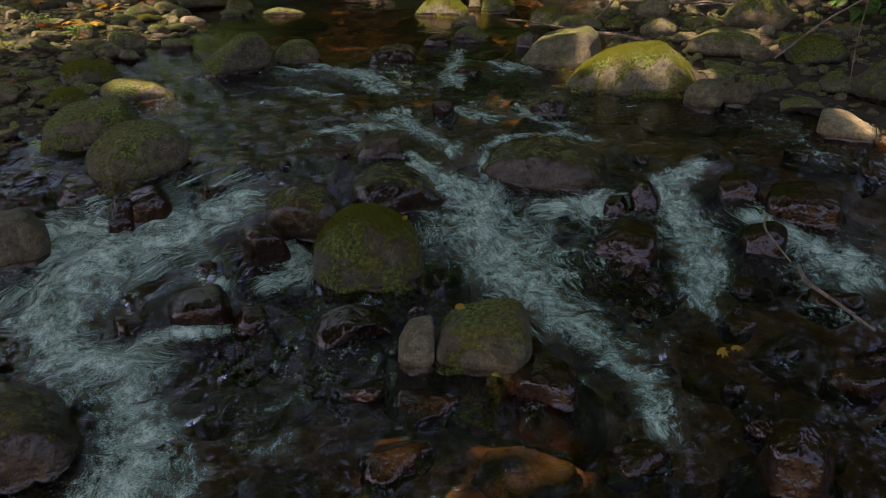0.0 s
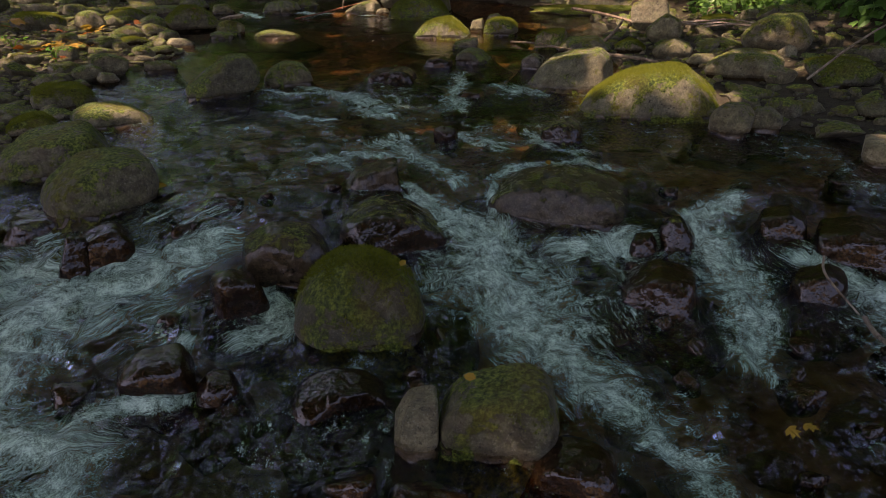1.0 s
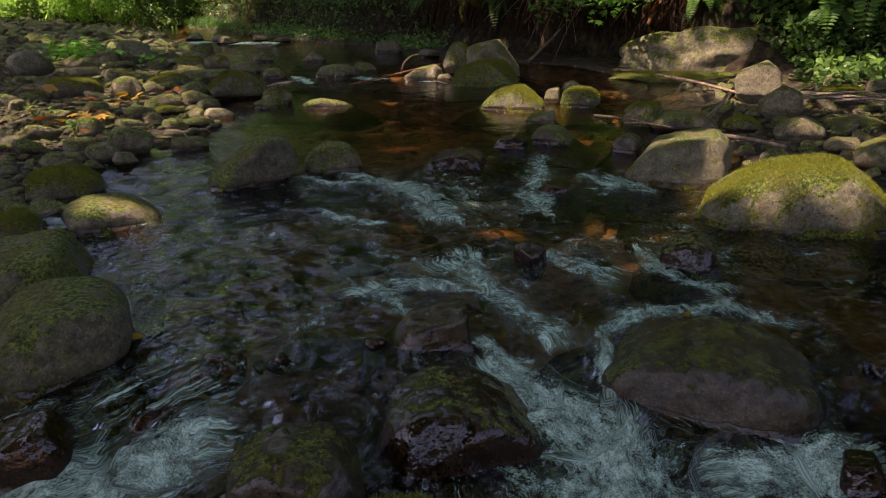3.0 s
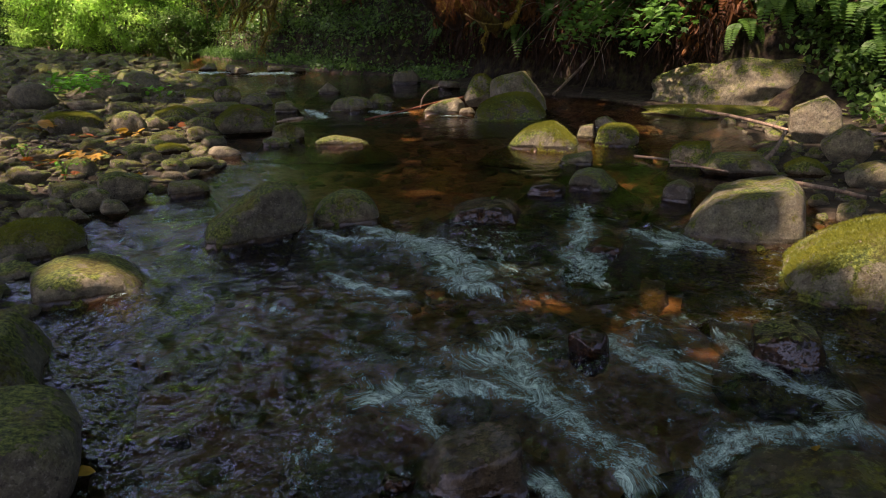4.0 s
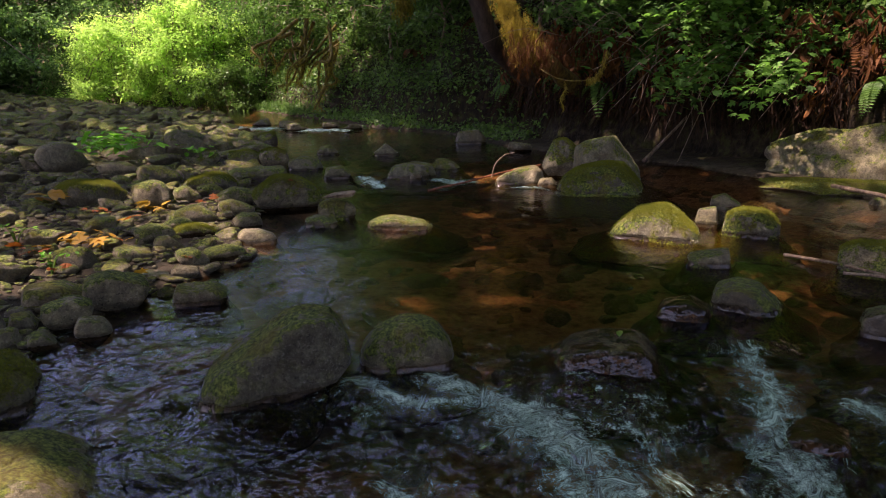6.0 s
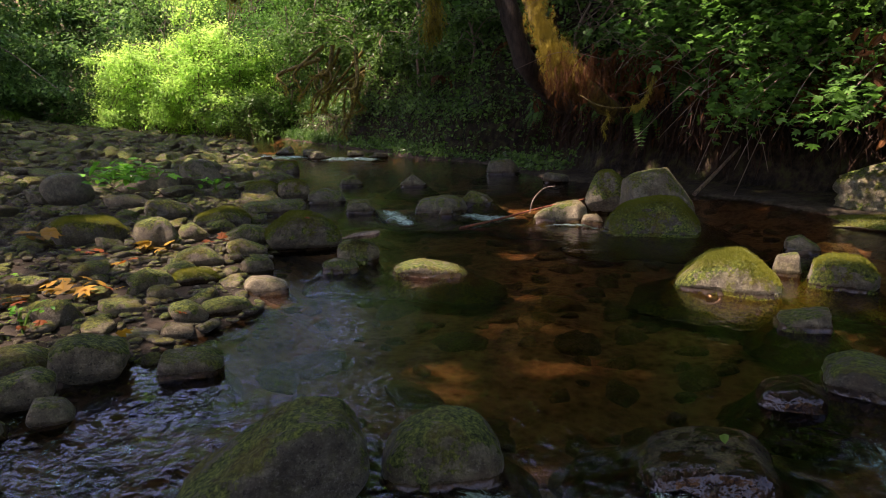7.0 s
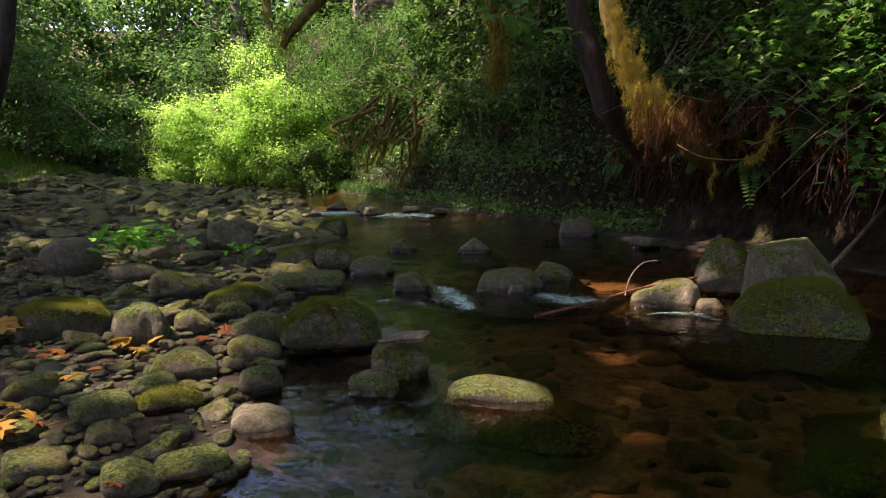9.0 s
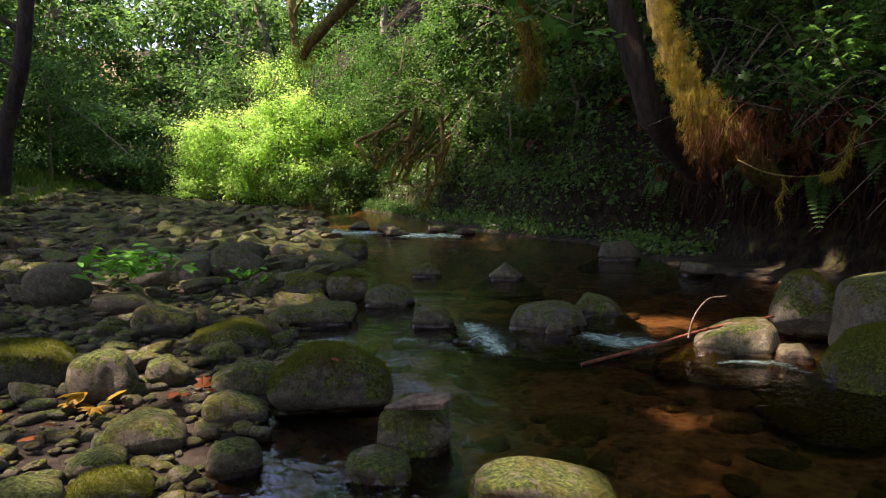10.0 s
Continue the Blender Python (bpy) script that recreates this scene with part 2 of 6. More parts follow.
def water_material():
    """Clear brown water with a glossy skin, and foam that runs in threads along the current."""
    m = bpy.data.materials.new("stream_water")
    m.use_nodes = True
    t = m.node_tree
    t.nodes.remove(t.nodes["Principled BSDF"])
    pos = t.nodes.new("ShaderNodeNewGeometry").outputs["Position"]
    at = t.nodes.new("ShaderNodeAttribute")
    at.attribute_name = "flow"                      # red: foam, green: how rough the water runs
    sep = t.nodes.new("ShaderNodeSeparateColor")
    t.links.new(at.outputs["Color"], sep.inputs[0])
    foam, rush = sep.outputs[0], sep.outputs[1]
    run = t.nodes.new("ShaderNodeAttribute")
    run.attribute_name = "current"                  # metres across and along the current
    warp = node(t, "ShaderNodeTexNoise", Scale=5.0, Detail=3.0)
    t.links.new(pos, warp.inputs["Vector"])
    bent = node(t, "ShaderNodeVectorMath")
    bent.operation = "MULTIPLY_ADD"
    t.links.new(warp.outputs["Color"], bent.inputs[0])
    bent.inputs[1].default_value = (0.11, 0.11, 0.0)
    t.links.new(run.outputs["Vector"], bent.inputs[2])

    def stretched(length):
        mp = t.nodes.new("ShaderNodeMapping")
        mp.inputs["Scale"].default_value = (1.0, length, 1.0)
        t.links.new(bent.outputs[0], mp.inputs["Vector"])
        return mp.outputs[0]

    long, short = stretched(0.6), stretched(0.9)
    # relief of the clear water
    wavy = stretched(0.75)
    swell, chop, ripple = noise_node(t, wavy, 4.5, 0.0, 0.5), noise_node(t, wavy, 14, 1.0, 0.5), noise_node(t, wavy, 38, 1.0, 0.5)
    bump = node(t, "ShaderNodeBump", Strength=1.0)
    t.links.new(maths(t, "ADD", maths(t, "MULTIPLY", rush, 0.040), 0.007), bump.inputs["Distance"])
    height = maths(t, "ADD", maths(t, "MULTIPLY", swell, 0.9), maths(t, "ADD", maths(t, "MULTIPLY", chop, 0.60), maths(t, "MULTIPLY", ripple, 0.21)))
    t.links.new(height, bump.inputs["Height"])
    clear = node(t, "ShaderNodeBsdfTransparent")
    clear.inputs["Color"].default_value = (0.655, 0.515, 0.35, 1)
    gloss = node(t, "ShaderNodeBsdfGlossy", Roughness=0.015)
    gloss.inputs["Color"].default_value = (0.86, 0.90, 1.0, 1)
    t.links.new(bump.outputs[0], gloss.inputs["Normal"])
    fresnel = node(t, "ShaderNodeFresnel", IOR=1.40)
    t.links.new(bump.outputs[0], fresnel.inputs["Normal"])
    body = t.nodes.new("ShaderNodeMixShader")
    t.links.new(fresnel.outputs[0], body.inputs[0])
    t.links.new(clear.outputs[0], body.inputs[1])
    t.links.new(gloss.outputs[0], body.inputs[2])
    # foam: dense in the core of a chute, then threads, then bubbles doubling as glints
    threads, bubbles, lumps = noise_node(t, long, 27, 8, 0.74), noise_node(t, short, 125, 4, 0.75), noise_node(t, short, 8, 4, 0.6)
    grain = maths(t, "ADD", maths(t, "MULTIPLY", threads, 0.40), maths(t, "ADD", maths(t, "MULTIPLY", bubbles, 0.34), maths(t, "MULTIPLY", lumps, 0.26)))
    over = maths(t, "SUBTRACT", grain, maths(t, "SUBTRACT", 0.635, maths(t, "MULTIPLY", foam, 0.27)))
    thick = maths(t, "DIVIDE", over, maths(t, "ADD", 0.03, maths(t, "MULTIPLY", foam, 0.15)))
    mask = grey(t, thick, 0.0, 1.0, 0.0, 0.97)
    froth = node(t, "ShaderNodeBsdfPrincipled", Roughness=0.5)
    fb = node(t, "ShaderNodeBump", Strength=0.8, Distance=0.05)
    t.links.new(grain, fb.inputs["Height"])
    t.links.new(fb.outputs[0], froth.inputs["Normal"])
    # Foam greens include the tint of the light under the leaves.
    t.links.new(ramp(t, grey(t, thick, 0.0, 1.7), [(0.0, (0.10, 0.17, 0.12)), (0.35, (0.23, 0.39, 0.29)), (0.65, (0.48, 0.70, 0.56)), (1.0, (0.80, 0.95, 0.84))]), froth.inputs["Base Color"])
    out = t.nodes.new("ShaderNodeMixShader")
    t.links.new(mask, out.inputs[0])
    t.links.new(body.outputs[0], out.inputs[1])
    t.links.new(froth.outputs[0], out.inputs[2])
    t.links.new(out.outputs[0], t.nodes["Material Output"].inputs["Surface"])
    return m


def leaf_material(name, dark, light, through=0.45, rough=0.5):
    m, t, b = nodes_of(name, rough, 0.2)
    geo = t.nodes.new("ShaderNodeNewGeometry")
    pick = geo.outputs["Random Per Island"]
    big = noise_node(t, geo.outputs["Position"], 1.3, 3)
    fac = maths(t, "ADD", maths(t, "MULTIPLY", pick, 0.7), grey(t, big, 0.42, 0.58, 0.0, 0.3))
    colour = mixed(t, fac, dark, light)
    t.links.new(colour, b.inputs["Base Color"])
    glow = t.nodes.new("ShaderNodeBsdfTranslucent")
    t.links.new(mixed(t, 1.0, colour, (1.25, 1.4, 0.95), "MULTIPLY"), glow.inputs["Color"])
    mix = node(t, "ShaderNodeMixShader")
    mix.inputs[0].default_value = through
    t.links.new(b.outputs[0], mix.inputs[1])
    t.links.new(glow.outputs[0], mix.inputs[2])
    t.links.new(mix.outputs[0], t.nodes["Material Output"].inputs["Surface"])
    return m


def bark_material(name, dark, light, scale=9.0, stretch=0.25, relief=0.03):
    m, t, b = nodes_of(name, 0.85)
    tc = t.nodes.new("ShaderNodeTexCoord")
    mp = t.nodes.new("ShaderNodeMapping")
    mp.inputs["Scale"].default_value = (1, 1, stretch)
    t.links.new(tc.outputs["Object"], mp.inputs["Vector"])
    n, f = noise_node(t, mp.outputs[0], scale, 6, 0.7), noise_node(t, mp.outputs[0], scale * 7, 3, 0.7)
    both = maths(t, "ADD", maths(t, "MULTIPLY", n, 0.7), maths(t, "MULTIPLY", f, 0.3))
    t.links.new(ramp(t, both, [(0.40, dark), (0.60, light)]), b.inputs["Base Color"])
    bumped(t, b, both, 0.9, relief)
    return m


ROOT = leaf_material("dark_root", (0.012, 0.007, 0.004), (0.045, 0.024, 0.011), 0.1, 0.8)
ROCK = rock_material()
GROUND = ground_material()
WATER = water_material()
LEAF_MAPLE = leaf_material("maple_leaf", (0.014, 0.060, 0.012), (0.12, 0.29, 0.06), 0.5)
# Darker copy of the maple greens, with the bank's shade in the colour.
LEAF_SHADE_TINT = leaf_material("shade_tinted_leaf", (0.008, 0.036, 0.008), (0.11, 0.25, 0.055), 0.4)
# Sunlight is mixed into these greens: paler than real leaves.
LEAF_SUN_TINT = leaf_material("sun_tinted_leaf", (0.15, 0.31, 0.055), (0.52, 0.76, 0.22), 0.55, 0.4)
LEAF_FAR = leaf_material("far_leaf", (0.012, 0.055, 0.016), (0.17, 0.33, 0.10), 0.5)
LEAF_IVY = leaf_material("ivy_leaf", (0.008, 0.034, 0.007), (0.12, 0.25, 0.05), 0.35, 0.35)
LEAF_FERN = leaf_material("fern_leaf", (0.022, 0.080, 0.013), (0.075, 0.18, 0.028), 0.4)
LEAF_BRACKEN = leaf_material("dead_fern", (0.05, 0.020, 0.007), (0.15, 0.062, 0.017), 0.3, 0.7)
LEAF_GRASS = leaf_material("grass_blade", (0.04, 0.11, 0.012), (0.13, 0.25, 0.03), 0.4)
LEAF_HERB = leaf_material("herb_leaf", (0.05, 0.24, 0.02), (0.16, 0.46, 0.05), 0.4)
LEAF_YELLOW = leaf_material("fallen_leaf", (0.19, 0.085, 0.012), (0.36, 0.23, 0.025), 0.3, 0.6)
LEAF_RED = leaf_material("rusty_leaf", (0.17, 0.04, 0.01), (0.28, 0.09, 0.015), 0.3, 0.6)
MOSS = leaf_material("moss_strand", (0.10, 0.080, 0.010), (0.34, 0.27, 0.035), 0.3, 0.8)
MOSS_GREEN = leaf_material("moss_tuft", (0.065, 0.085, 0.008), (0.155, 0.165, 0.015), 0.3, 0.8)
BARK_DARK = bark_material("dark_bark", (0.012, 0.009, 0.007), (0.06, 0.045, 0.03))
BARK_MOSSY = bark_material("mossy_bark", (0.045, 0.030, 0.010), (0.20, 0.16, 0.025), 14.0, 0.5)
BARK_ALDER = bark_material("alder_bark", (0.06, 0.045, 0.03), (0.36, 0.31, 0.23), 8.0, 0.5, 0.01)
TWIG = bark_material("dry_twig", (0.10, 0.07, 0.045), (0.30, 0.24, 0.17), 20.0)
WOOD_RED = bark_material("red_wood", (0.10, 0.030, 0.012), (0.30, 0.10, 0.04), 16.0)
WOOD_PALE = bark_material("pale_wood", (0.07, 0.048, 0.030), (0.26, 0.19, 0.12), 14.0)


# ---- mesh makers ----
def link_mesh(name, verts, faces, material, parent=None, smooth_shade=True, matrix=None):
    """Verts as an n x 3 array, faces as an m x k array (one k)."""
    me = bpy.data.meshes.new(name)
    verts, faces = np.asarray(verts, np.float32), np.asarray(faces, np.int32)
    k = faces.shape[1]
    me.vertices.add(len(verts))
    me.vertices.foreach_set("co", verts.ravel())
    me.loops.add(faces.size)
    me.loops.foreach_set("vertex_index", faces.ravel())
    me.polygons.add(len(faces))
    me.polygons.foreach_set("loop_start", np.arange(0, faces.size, k, dtype=np.int32))
    me.polygons.foreach_set("use_smooth", np.full(len(faces), smooth_shade))
    me.materials.append(material)
    me.update(calc_edges=True)
    ob = new(name, me)
    if parent:
        ob.parent = parent
    if matrix is not None:
        ob.matrix_basis = matrix
    return ob


def share(name, data, m, parent=None):
    ob = new(name, data)
    if parent:
        ob.parent = parent
    ob.matrix_basis = m
    return ob


def tube_arrays(points, radii, sides=8, lumps=0.0, seed=0.0):
    """A bent, tapering tube along points."""
    pts = np.array(points, float)
    tang = np.gradient(pts, axis=0)
    tang /= np.linalg.norm(tang, axis=1)[:, None] + 1e-9
    ref = np.array([[0.8, 0.6, 0]]) if np.abs(pts[-1] - pts[0])[2] > 0.6 * np.linalg.norm(pts[-1] - pts[0]) else np.array([[0, 0, 1.0]])
    u = np.cross(tang, ref)
    u /= np.linalg.norm(u, axis=1)[:, None] + 1e-9
    v = np.cross(tang, u)
    ang = np.linspace(0, 2 * np.pi, sides, endpoint=False)
    r = np.array(radii, float)[:, None, None]
    ring = pts[:, None, :] + r * (np.cos(ang)[None, :, None] * u[:, None, :] + np.sin(ang)[None, :, None] * v[:, None, :])
    n = len(pts)
    verts = ring.reshape(-1, 3)
    if lumps:
        mid = np.repeat(pts, sides, axis=0)
        verts = mid + (verts - mid) * (1 + lumps * fbm(verts * 5 + seed, 3))[:, None]
    i, j = np.meshgrid(np.arange(n - 1), np.arange(sides), indexing="ij")
    a, b = i * sides + j, i * sides + (j + 1) % sides
    faces = np.stack([a, b, b + sides, a + sides], -1).reshape(-1, 4)
    ends = []
    for base in (0, (n - 1) * sides):
        for k in range(1, sides - 2, 2):
            ends.append([base, base + k, base + k + 1, base + k + 2])
    return verts, np.concatenate([faces, np.array(ends)]) if sides % 2 == 0 else faces


def spline(points, n):
    """Points along a smooth line through the given ones."""
    p = np.array(points, float)
    s = np.linspace(0, len(p) - 1, n)
    q = np.concatenate([[2 * p[0] - p[1]], p, [2 * p[-1] - p[-2]]])
    i = np.minimum(s.astype(int), len(p) - 2)
    f = (s - i)[:, None]
    a, b, c, d = q[i], q[i + 1], q[i + 2], q[i + 3]
    return 0.5 * (2 * b + (c - a) * f + (2 * a - 5 * b + 4 * c - d) * f ** 2 + (3 * b - a - 3 * c + d) * f ** 3)


def joined(pieces):
    vs, fs, n = [], [], 0
    for v, f in pieces:
        vs.append(v)
        fs.append(np.asarray(f) + n)
        n += len(v)
    return np.concatenate(vs), np.concatenate(fs)


def tube(name, points, r0, r1, material, parent=None, sides=8, n=14, lumps=0.15):
    pts = spline(points, n)
    v, f = tube_arrays(pts, np.linspace(r0, r1, n), sides, lumps)
    return link_mesh(name, v, f, material, parent)


# leaves: quads in local x (across) y (along) z (up), tip at y = 1
OVAL = (np.array([(0, 0, 0), (.28, .3, .06), (.22, .7, .04), (0, 1, -.05), (-.22, .7, .04), (-.28, .3, .06)]), np.array([(0, 1, 2, 3), (0, 3, 4, 5)]))
MAPLE = (np.array([(0, 0, 0), (.30, .02, -.03), (.55, .28, -.06), (.24, .38, .02), (.46, .72, -.05), (.12, .66, .02), (0, 1, -.07), (-.12, .66, .02), (-.46, .72, -.05), (-.24, .38, .02), (-.55, .28, -.06), (-.30, .02, -.03)]),
         np.array([(0, 1, 2, 3), (0, 3, 4, 5), (0, 5, 6, 7), (0, 7, 8, 9), (0, 9, 10, 11)]))
BLADE = (np.array([(-.03, 0, 0), (.03, 0, 0), (.02, .6, .0), (-.02, .6, .0), (.003, 1, -.12), (-.003, 1, -.12)]), np.array([(0, 1, 2, 3), (3, 2, 4, 5)]))


def leaf_arrays(where, along, normal, size, shape):
    """One leaf at each row of where; along: its direction, normal: roughly its upper side."""
    v, f = shape
    n = len(where)
    along = along / (np.linalg.norm(along, axis=1)[:, None] + 1e-9)
    side = np.cross(along, normal)
    side /= np.linalg.norm(side, axis=1)[:, None] + 1e-9
    up = np.cross(side, along)
    size = np.broadcast_to(np.asarray(size, float), (n,))
    verts = where[:, None, :] + size[:, None, None] * (v[None, :, 0:1] * side[:, None] + v[None, :, 1:2] * along[:, None] + v[None, :, 2:3] * up[:, None])
    faces = f[None] + (np.arange(n) * len(v))[:, None, None]
    return verts.reshape(-1, 3), faces.reshape(-1, f.shape[1])


def random_dirs(n, down=0.0, spread=1.0):
    d = rng.normal(size=(n, 3)) * np.array([1, 1, spread])
    d[:, 2] -= down
    return d / np.linalg.norm(d, axis=1)[:, None]


def leaf_cloud(n, centres, radii, size, shape, hollow=0.5, droop=0.4, layer=0.5):
    """Leaves round several clump centres, thicker at the clumps' outside, lying in loose layers."""
    pick = rng.integers(0, len(centres), n)
    d = random_dirs(n)
    r = np.abs(rng.normal(size=n)) * 0.62 + hollow * 0.3
    where = np.asarray(centres)[pick] + d * r[:, None] * np.asarray(radii)[pick]
    along = d * 0.7 + random_dirs(n, droop, 0.5)
    normal = random_dirs(n) * layer + np.array([0, 0, 1.0]) + d * 0.3
    return leaf_arrays(where, along, normal, size * (0.6 + 0.8 * rng.random(n)), shape)


def thing(name, label, category, group="", kind="", at=(0, 0, 0)):
    e = new(name)
    e.empty_display_size = 0.2
    e.location = at
    return tagged(e, label, category, group, kind)


# ---- rocks ----
def icosphere(level_):
    bm = bmesh.new()
    bmesh.ops.create_icosphere(bm, subdivisions=level_, radius=1)
    v = np.array([x.co[:] for x in bm.verts])
    f = np.array([[x.index for x in p.verts] for p in bm.faces])
    bm.free()
    return v / np.linalg.norm(v, axis=1)[:, None], f


SPHERE = {k: icosphere(k) for k in (2, 3, 4, 5)}


def rock_arrays(seed, detail=4, sharp=9.0, rough=0.05, flat=1.0):
    """A worn rock in the box -1..1: a ball cut by planes at random, with its edges rounded."""
    r = np.random.default_rng(seed)
    d, f = SPHERE[detail]
    planes = r.normal(size=(19, 3))
    planes /= np.linalg.norm(planes, axis=1)[:, None]
    tilt = r.normal(size=3) * 0.18
    top = np.array([[tilt[0], tilt[1], 1.0]])
    planes = np.concatenate([planes, top / np.linalg.norm(top)])
    cut = r.uniform(0.70, 1.10, len(planes))
    cut[-1] = 0.92 * flat
    dots = np.maximum(d @ planes.T, 0) / cut
    radius = np.minimum((dots ** sharp).sum(1) ** (-1 / sharp), 1.5)
    v = d * radius[:, None]
    v = v * (1 + rough * 2.4 * fbm(d * 1.3 + seed * 3.1, 2) + rough * 1.3 * fbm(d * 4 + seed, 5))[:, None]
    lo, hi = v.min(0), v.max(0)
    return (v - (lo + hi) / 2) / ((hi - lo) / 2), f


rock_spots = []


def moss_tufts(ob, v, f, w, d, moss, x):
    """Short blades of moss on the upper faces of a rock."""
    tri = v[f]
    out = np.cross(tri[:, 1] - tri[:, 0], tri[:, 2] - tri[:, 0])
    area = np.linalg.norm(out, axis=1)
    out = out / (area[:, None] + 1e-12)
    mid = tri.mean(1)
    grow = area * np.clip(out[:, 2] + 0.9 * fbm(mid * 6 + x, 4) - (0.85 - 0.6 * moss), 0, .4) * (mid[:, 2] > 0.03)
    if grow.sum() <= 0:
        return
    n = int(min(20000, 30000 * w * d * moss))
    k = rng.choice(len(tri), n, p=grow / grow.sum())
    a, b = rng.random((2, n, 1))
    a, b = np.where(a + b > 1, 1 - a, a), np.where(a + b > 1, 1 - b, b)
    where = tri[k, 0] + a * (tri[k, 1] - tri[k, 0]) + b * (tri[k, 2] - tri[k, 0])
    tv, tf = leaf_arrays(where, out[k] * 0.7 + random_dirs(n) * 0.7, random_dirs(n), rng.uniform(.008, .022, n), (BLADE[0] * np.array([3.5, 1, 1]), BLADE[1]))
    tagged(link_mesh("moss", tv, tf, MOSS_GREEN, ob, smooth_shade=False), "short green moss", kind="stuff")


def boulder(x, y, z, w, d, h, turn, moss, pale, wet, label, name="boulder", sharp=8.0, lean=0.0, flat=1.0, rough=0.08, taper=0.0, peak=0.0, seed=0):
    """A rock that stands h above the water or gravel at z; w across, d deep, widest at its foot. peak: how far its top stands to one side."""
    seed += int(abs(x * 131 + y * 977 + w * 53) * 7) % 100000
    v, f = rock_arrays(seed, 5 if w > 0.3 else 4, sharp, rough, flat)
    up = np.clip((v[:, 2] + 0.25) / 1.25, 0, 1)
    v[:, :2] *= (1 - taper * up)[:, None]
    v[:, 0] += peak * up
    v = v * np.array([w / 2, d / 2, 1.0])
    v[:, 2] = np.where(v[:, 2] > -0.25, (v[:, 2] + 0.25) / 1.25 * h, (v[:, 2] + 0.25) * max(0.16, 0.6 * h))
    if lean:
        v[:, 2] += np.tan(radians(lean)) * v[:, 0] * up
    ob = link_mesh(name, v, f, ROCK, matrix=pose(x, y, z, 0, 0, turn))
    ob.color = (moss, pale, wet, 1)
    rock_spots.append((x, y, max(w, d) / 2))
    if moss >= 0.55 and w > 0.38:
        moss_tufts(ob, v, f, w, d, moss, x)
    return tagged(ob, label, "stone" if w < 0.3 else "boulder", "rocks of the stream")


def rock(x, y, z, turn, depth, h, facets, moss, pale, wet, label, name="boulder", sharp=9.0):
    """A rock h high over the water or gravel at z, cut by facets: (slope of the facet's normal in degrees from its right, metres from the middle)."""
    seed = int(abs(x * 131 + y * 977 + h * 53) * 7) % 100000
    r = np.random.default_rng(seed)
    w = max(f[1] for f in facets) * 2
    d, f = SPHERE[5 if w > 0.44 else 4]
    middle = 0.3 * h
    dry = wet < .12
    sharp *= 1.7 if dry else 2.0
    planes = [(0, 0, -1, middle + (.06 if dry else .18))]
    if dry:                                         # a loose stone, rounded towards its foot
        for side in (-1, 1):
            planes.append((side * .80, 0, -.60, .43 * w * r.uniform(.80, .92)))
            planes.append((0, side * .80, -.60, .86 * depth * r.uniform(.80, .92)))
    for angle, dist in facets:
        a = radians(angle)
        planes.append((math.cos(a), 0, math.sin(a), dist))
        for side in (-1, 1):
            b = radians(r.uniform(30, 62))
            planes.append((math.cos(a) * math.cos(b), side * math.sin(b), math.sin(a) * math.cos(b), (dist * math.cos(b) + depth * math.sin(b)) * r.uniform(.78, .92)))
    for side in (-1, 1):
        n = Vector((r.uniform(-.3, .3), side, r.uniform(.0, .45))).normalized()
        planes.append((*n, depth * r.uniform(.82, .98)))
    gauge, edge = 0, 0
    for nx, ny, nz, dist in planes:
        gauge = gauge + np.maximum((d @ np.array([nx, ny, nz])) / dist, 0) ** sharp
        if ny == 0 and nz > -.5:
            edge = edge + np.maximum((d[:, 0] * nx + d[:, 2] * nz) / dist, 0) ** 40
    v = d / (gauge ** (1 / sharp))[:, None]
    full = (d / (edge ** (1 / 40) + 1e-6)[:, None])[(np.abs(d[:, 1]) < .12) & (d[:, 2] > -.25)]
    lo, hi = full.min(0), full.max(0)
    v[:, 0] = lo[0] + (v[:, 0] - v[:, 0].min()) * (hi[0] - lo[0]) / (v[:, 0].max() - v[:, 0].min())
    v[:, 2] = np.where(v[:, 2] > 0, v[:, 2] * hi[2] / v[:, 2].max(), v[:, 2])
    size = np.array([w / 2, depth, max(h, .1)]).mean()
    q = v / size
    bumps = .045 * fbm(q * 1.6 + seed, 2) + .028 * fbm(q * 4.5 + seed, 3) - .045 * np.clip(.10 - np.abs(fbm(q * 1.7 + seed * 2, 3)), 0, .1) * 8 * (sharp > 15)
    v = v + d * (bumps * size)[:, None]
    v[:, 2] += middle
    sunk = np.clip(-v[:, 2] / .18, 0, 1)
    v[:, :2] *= (1 + (.55 * sunk + .35 * sunk ** 2) * (wet > 0))[:, None]
    ob = link_mesh(name, v, f, ROCK, matrix=pose(x, y, z, 0, 0, turn))
    ob.color = (moss, pale, wet, 1)
    rock_spots.append((x, y, max(w / 2, depth)))
    if moss >= 0.55 and w > 0.35:
        moss_tufts(ob, v, f, w, depth * 2, moss, x)
    return tagged(ob, label, "stone" if name == "stone" else "rock" if name.startswith("rock") else "boulder", "rocks of the stream")


# ---- ground, one sheet to the horizon ----
def steps(*spans):
    """Grid lines: (start, end, step), each span going on where the last one stopped."""
    out = []
    for a, b, s in spans:
        out.extend(np.linspace(a, b, max(1, int(round((b - a) / s))), endpoint=False))
    return np.array(out + [spans[-1][1]])


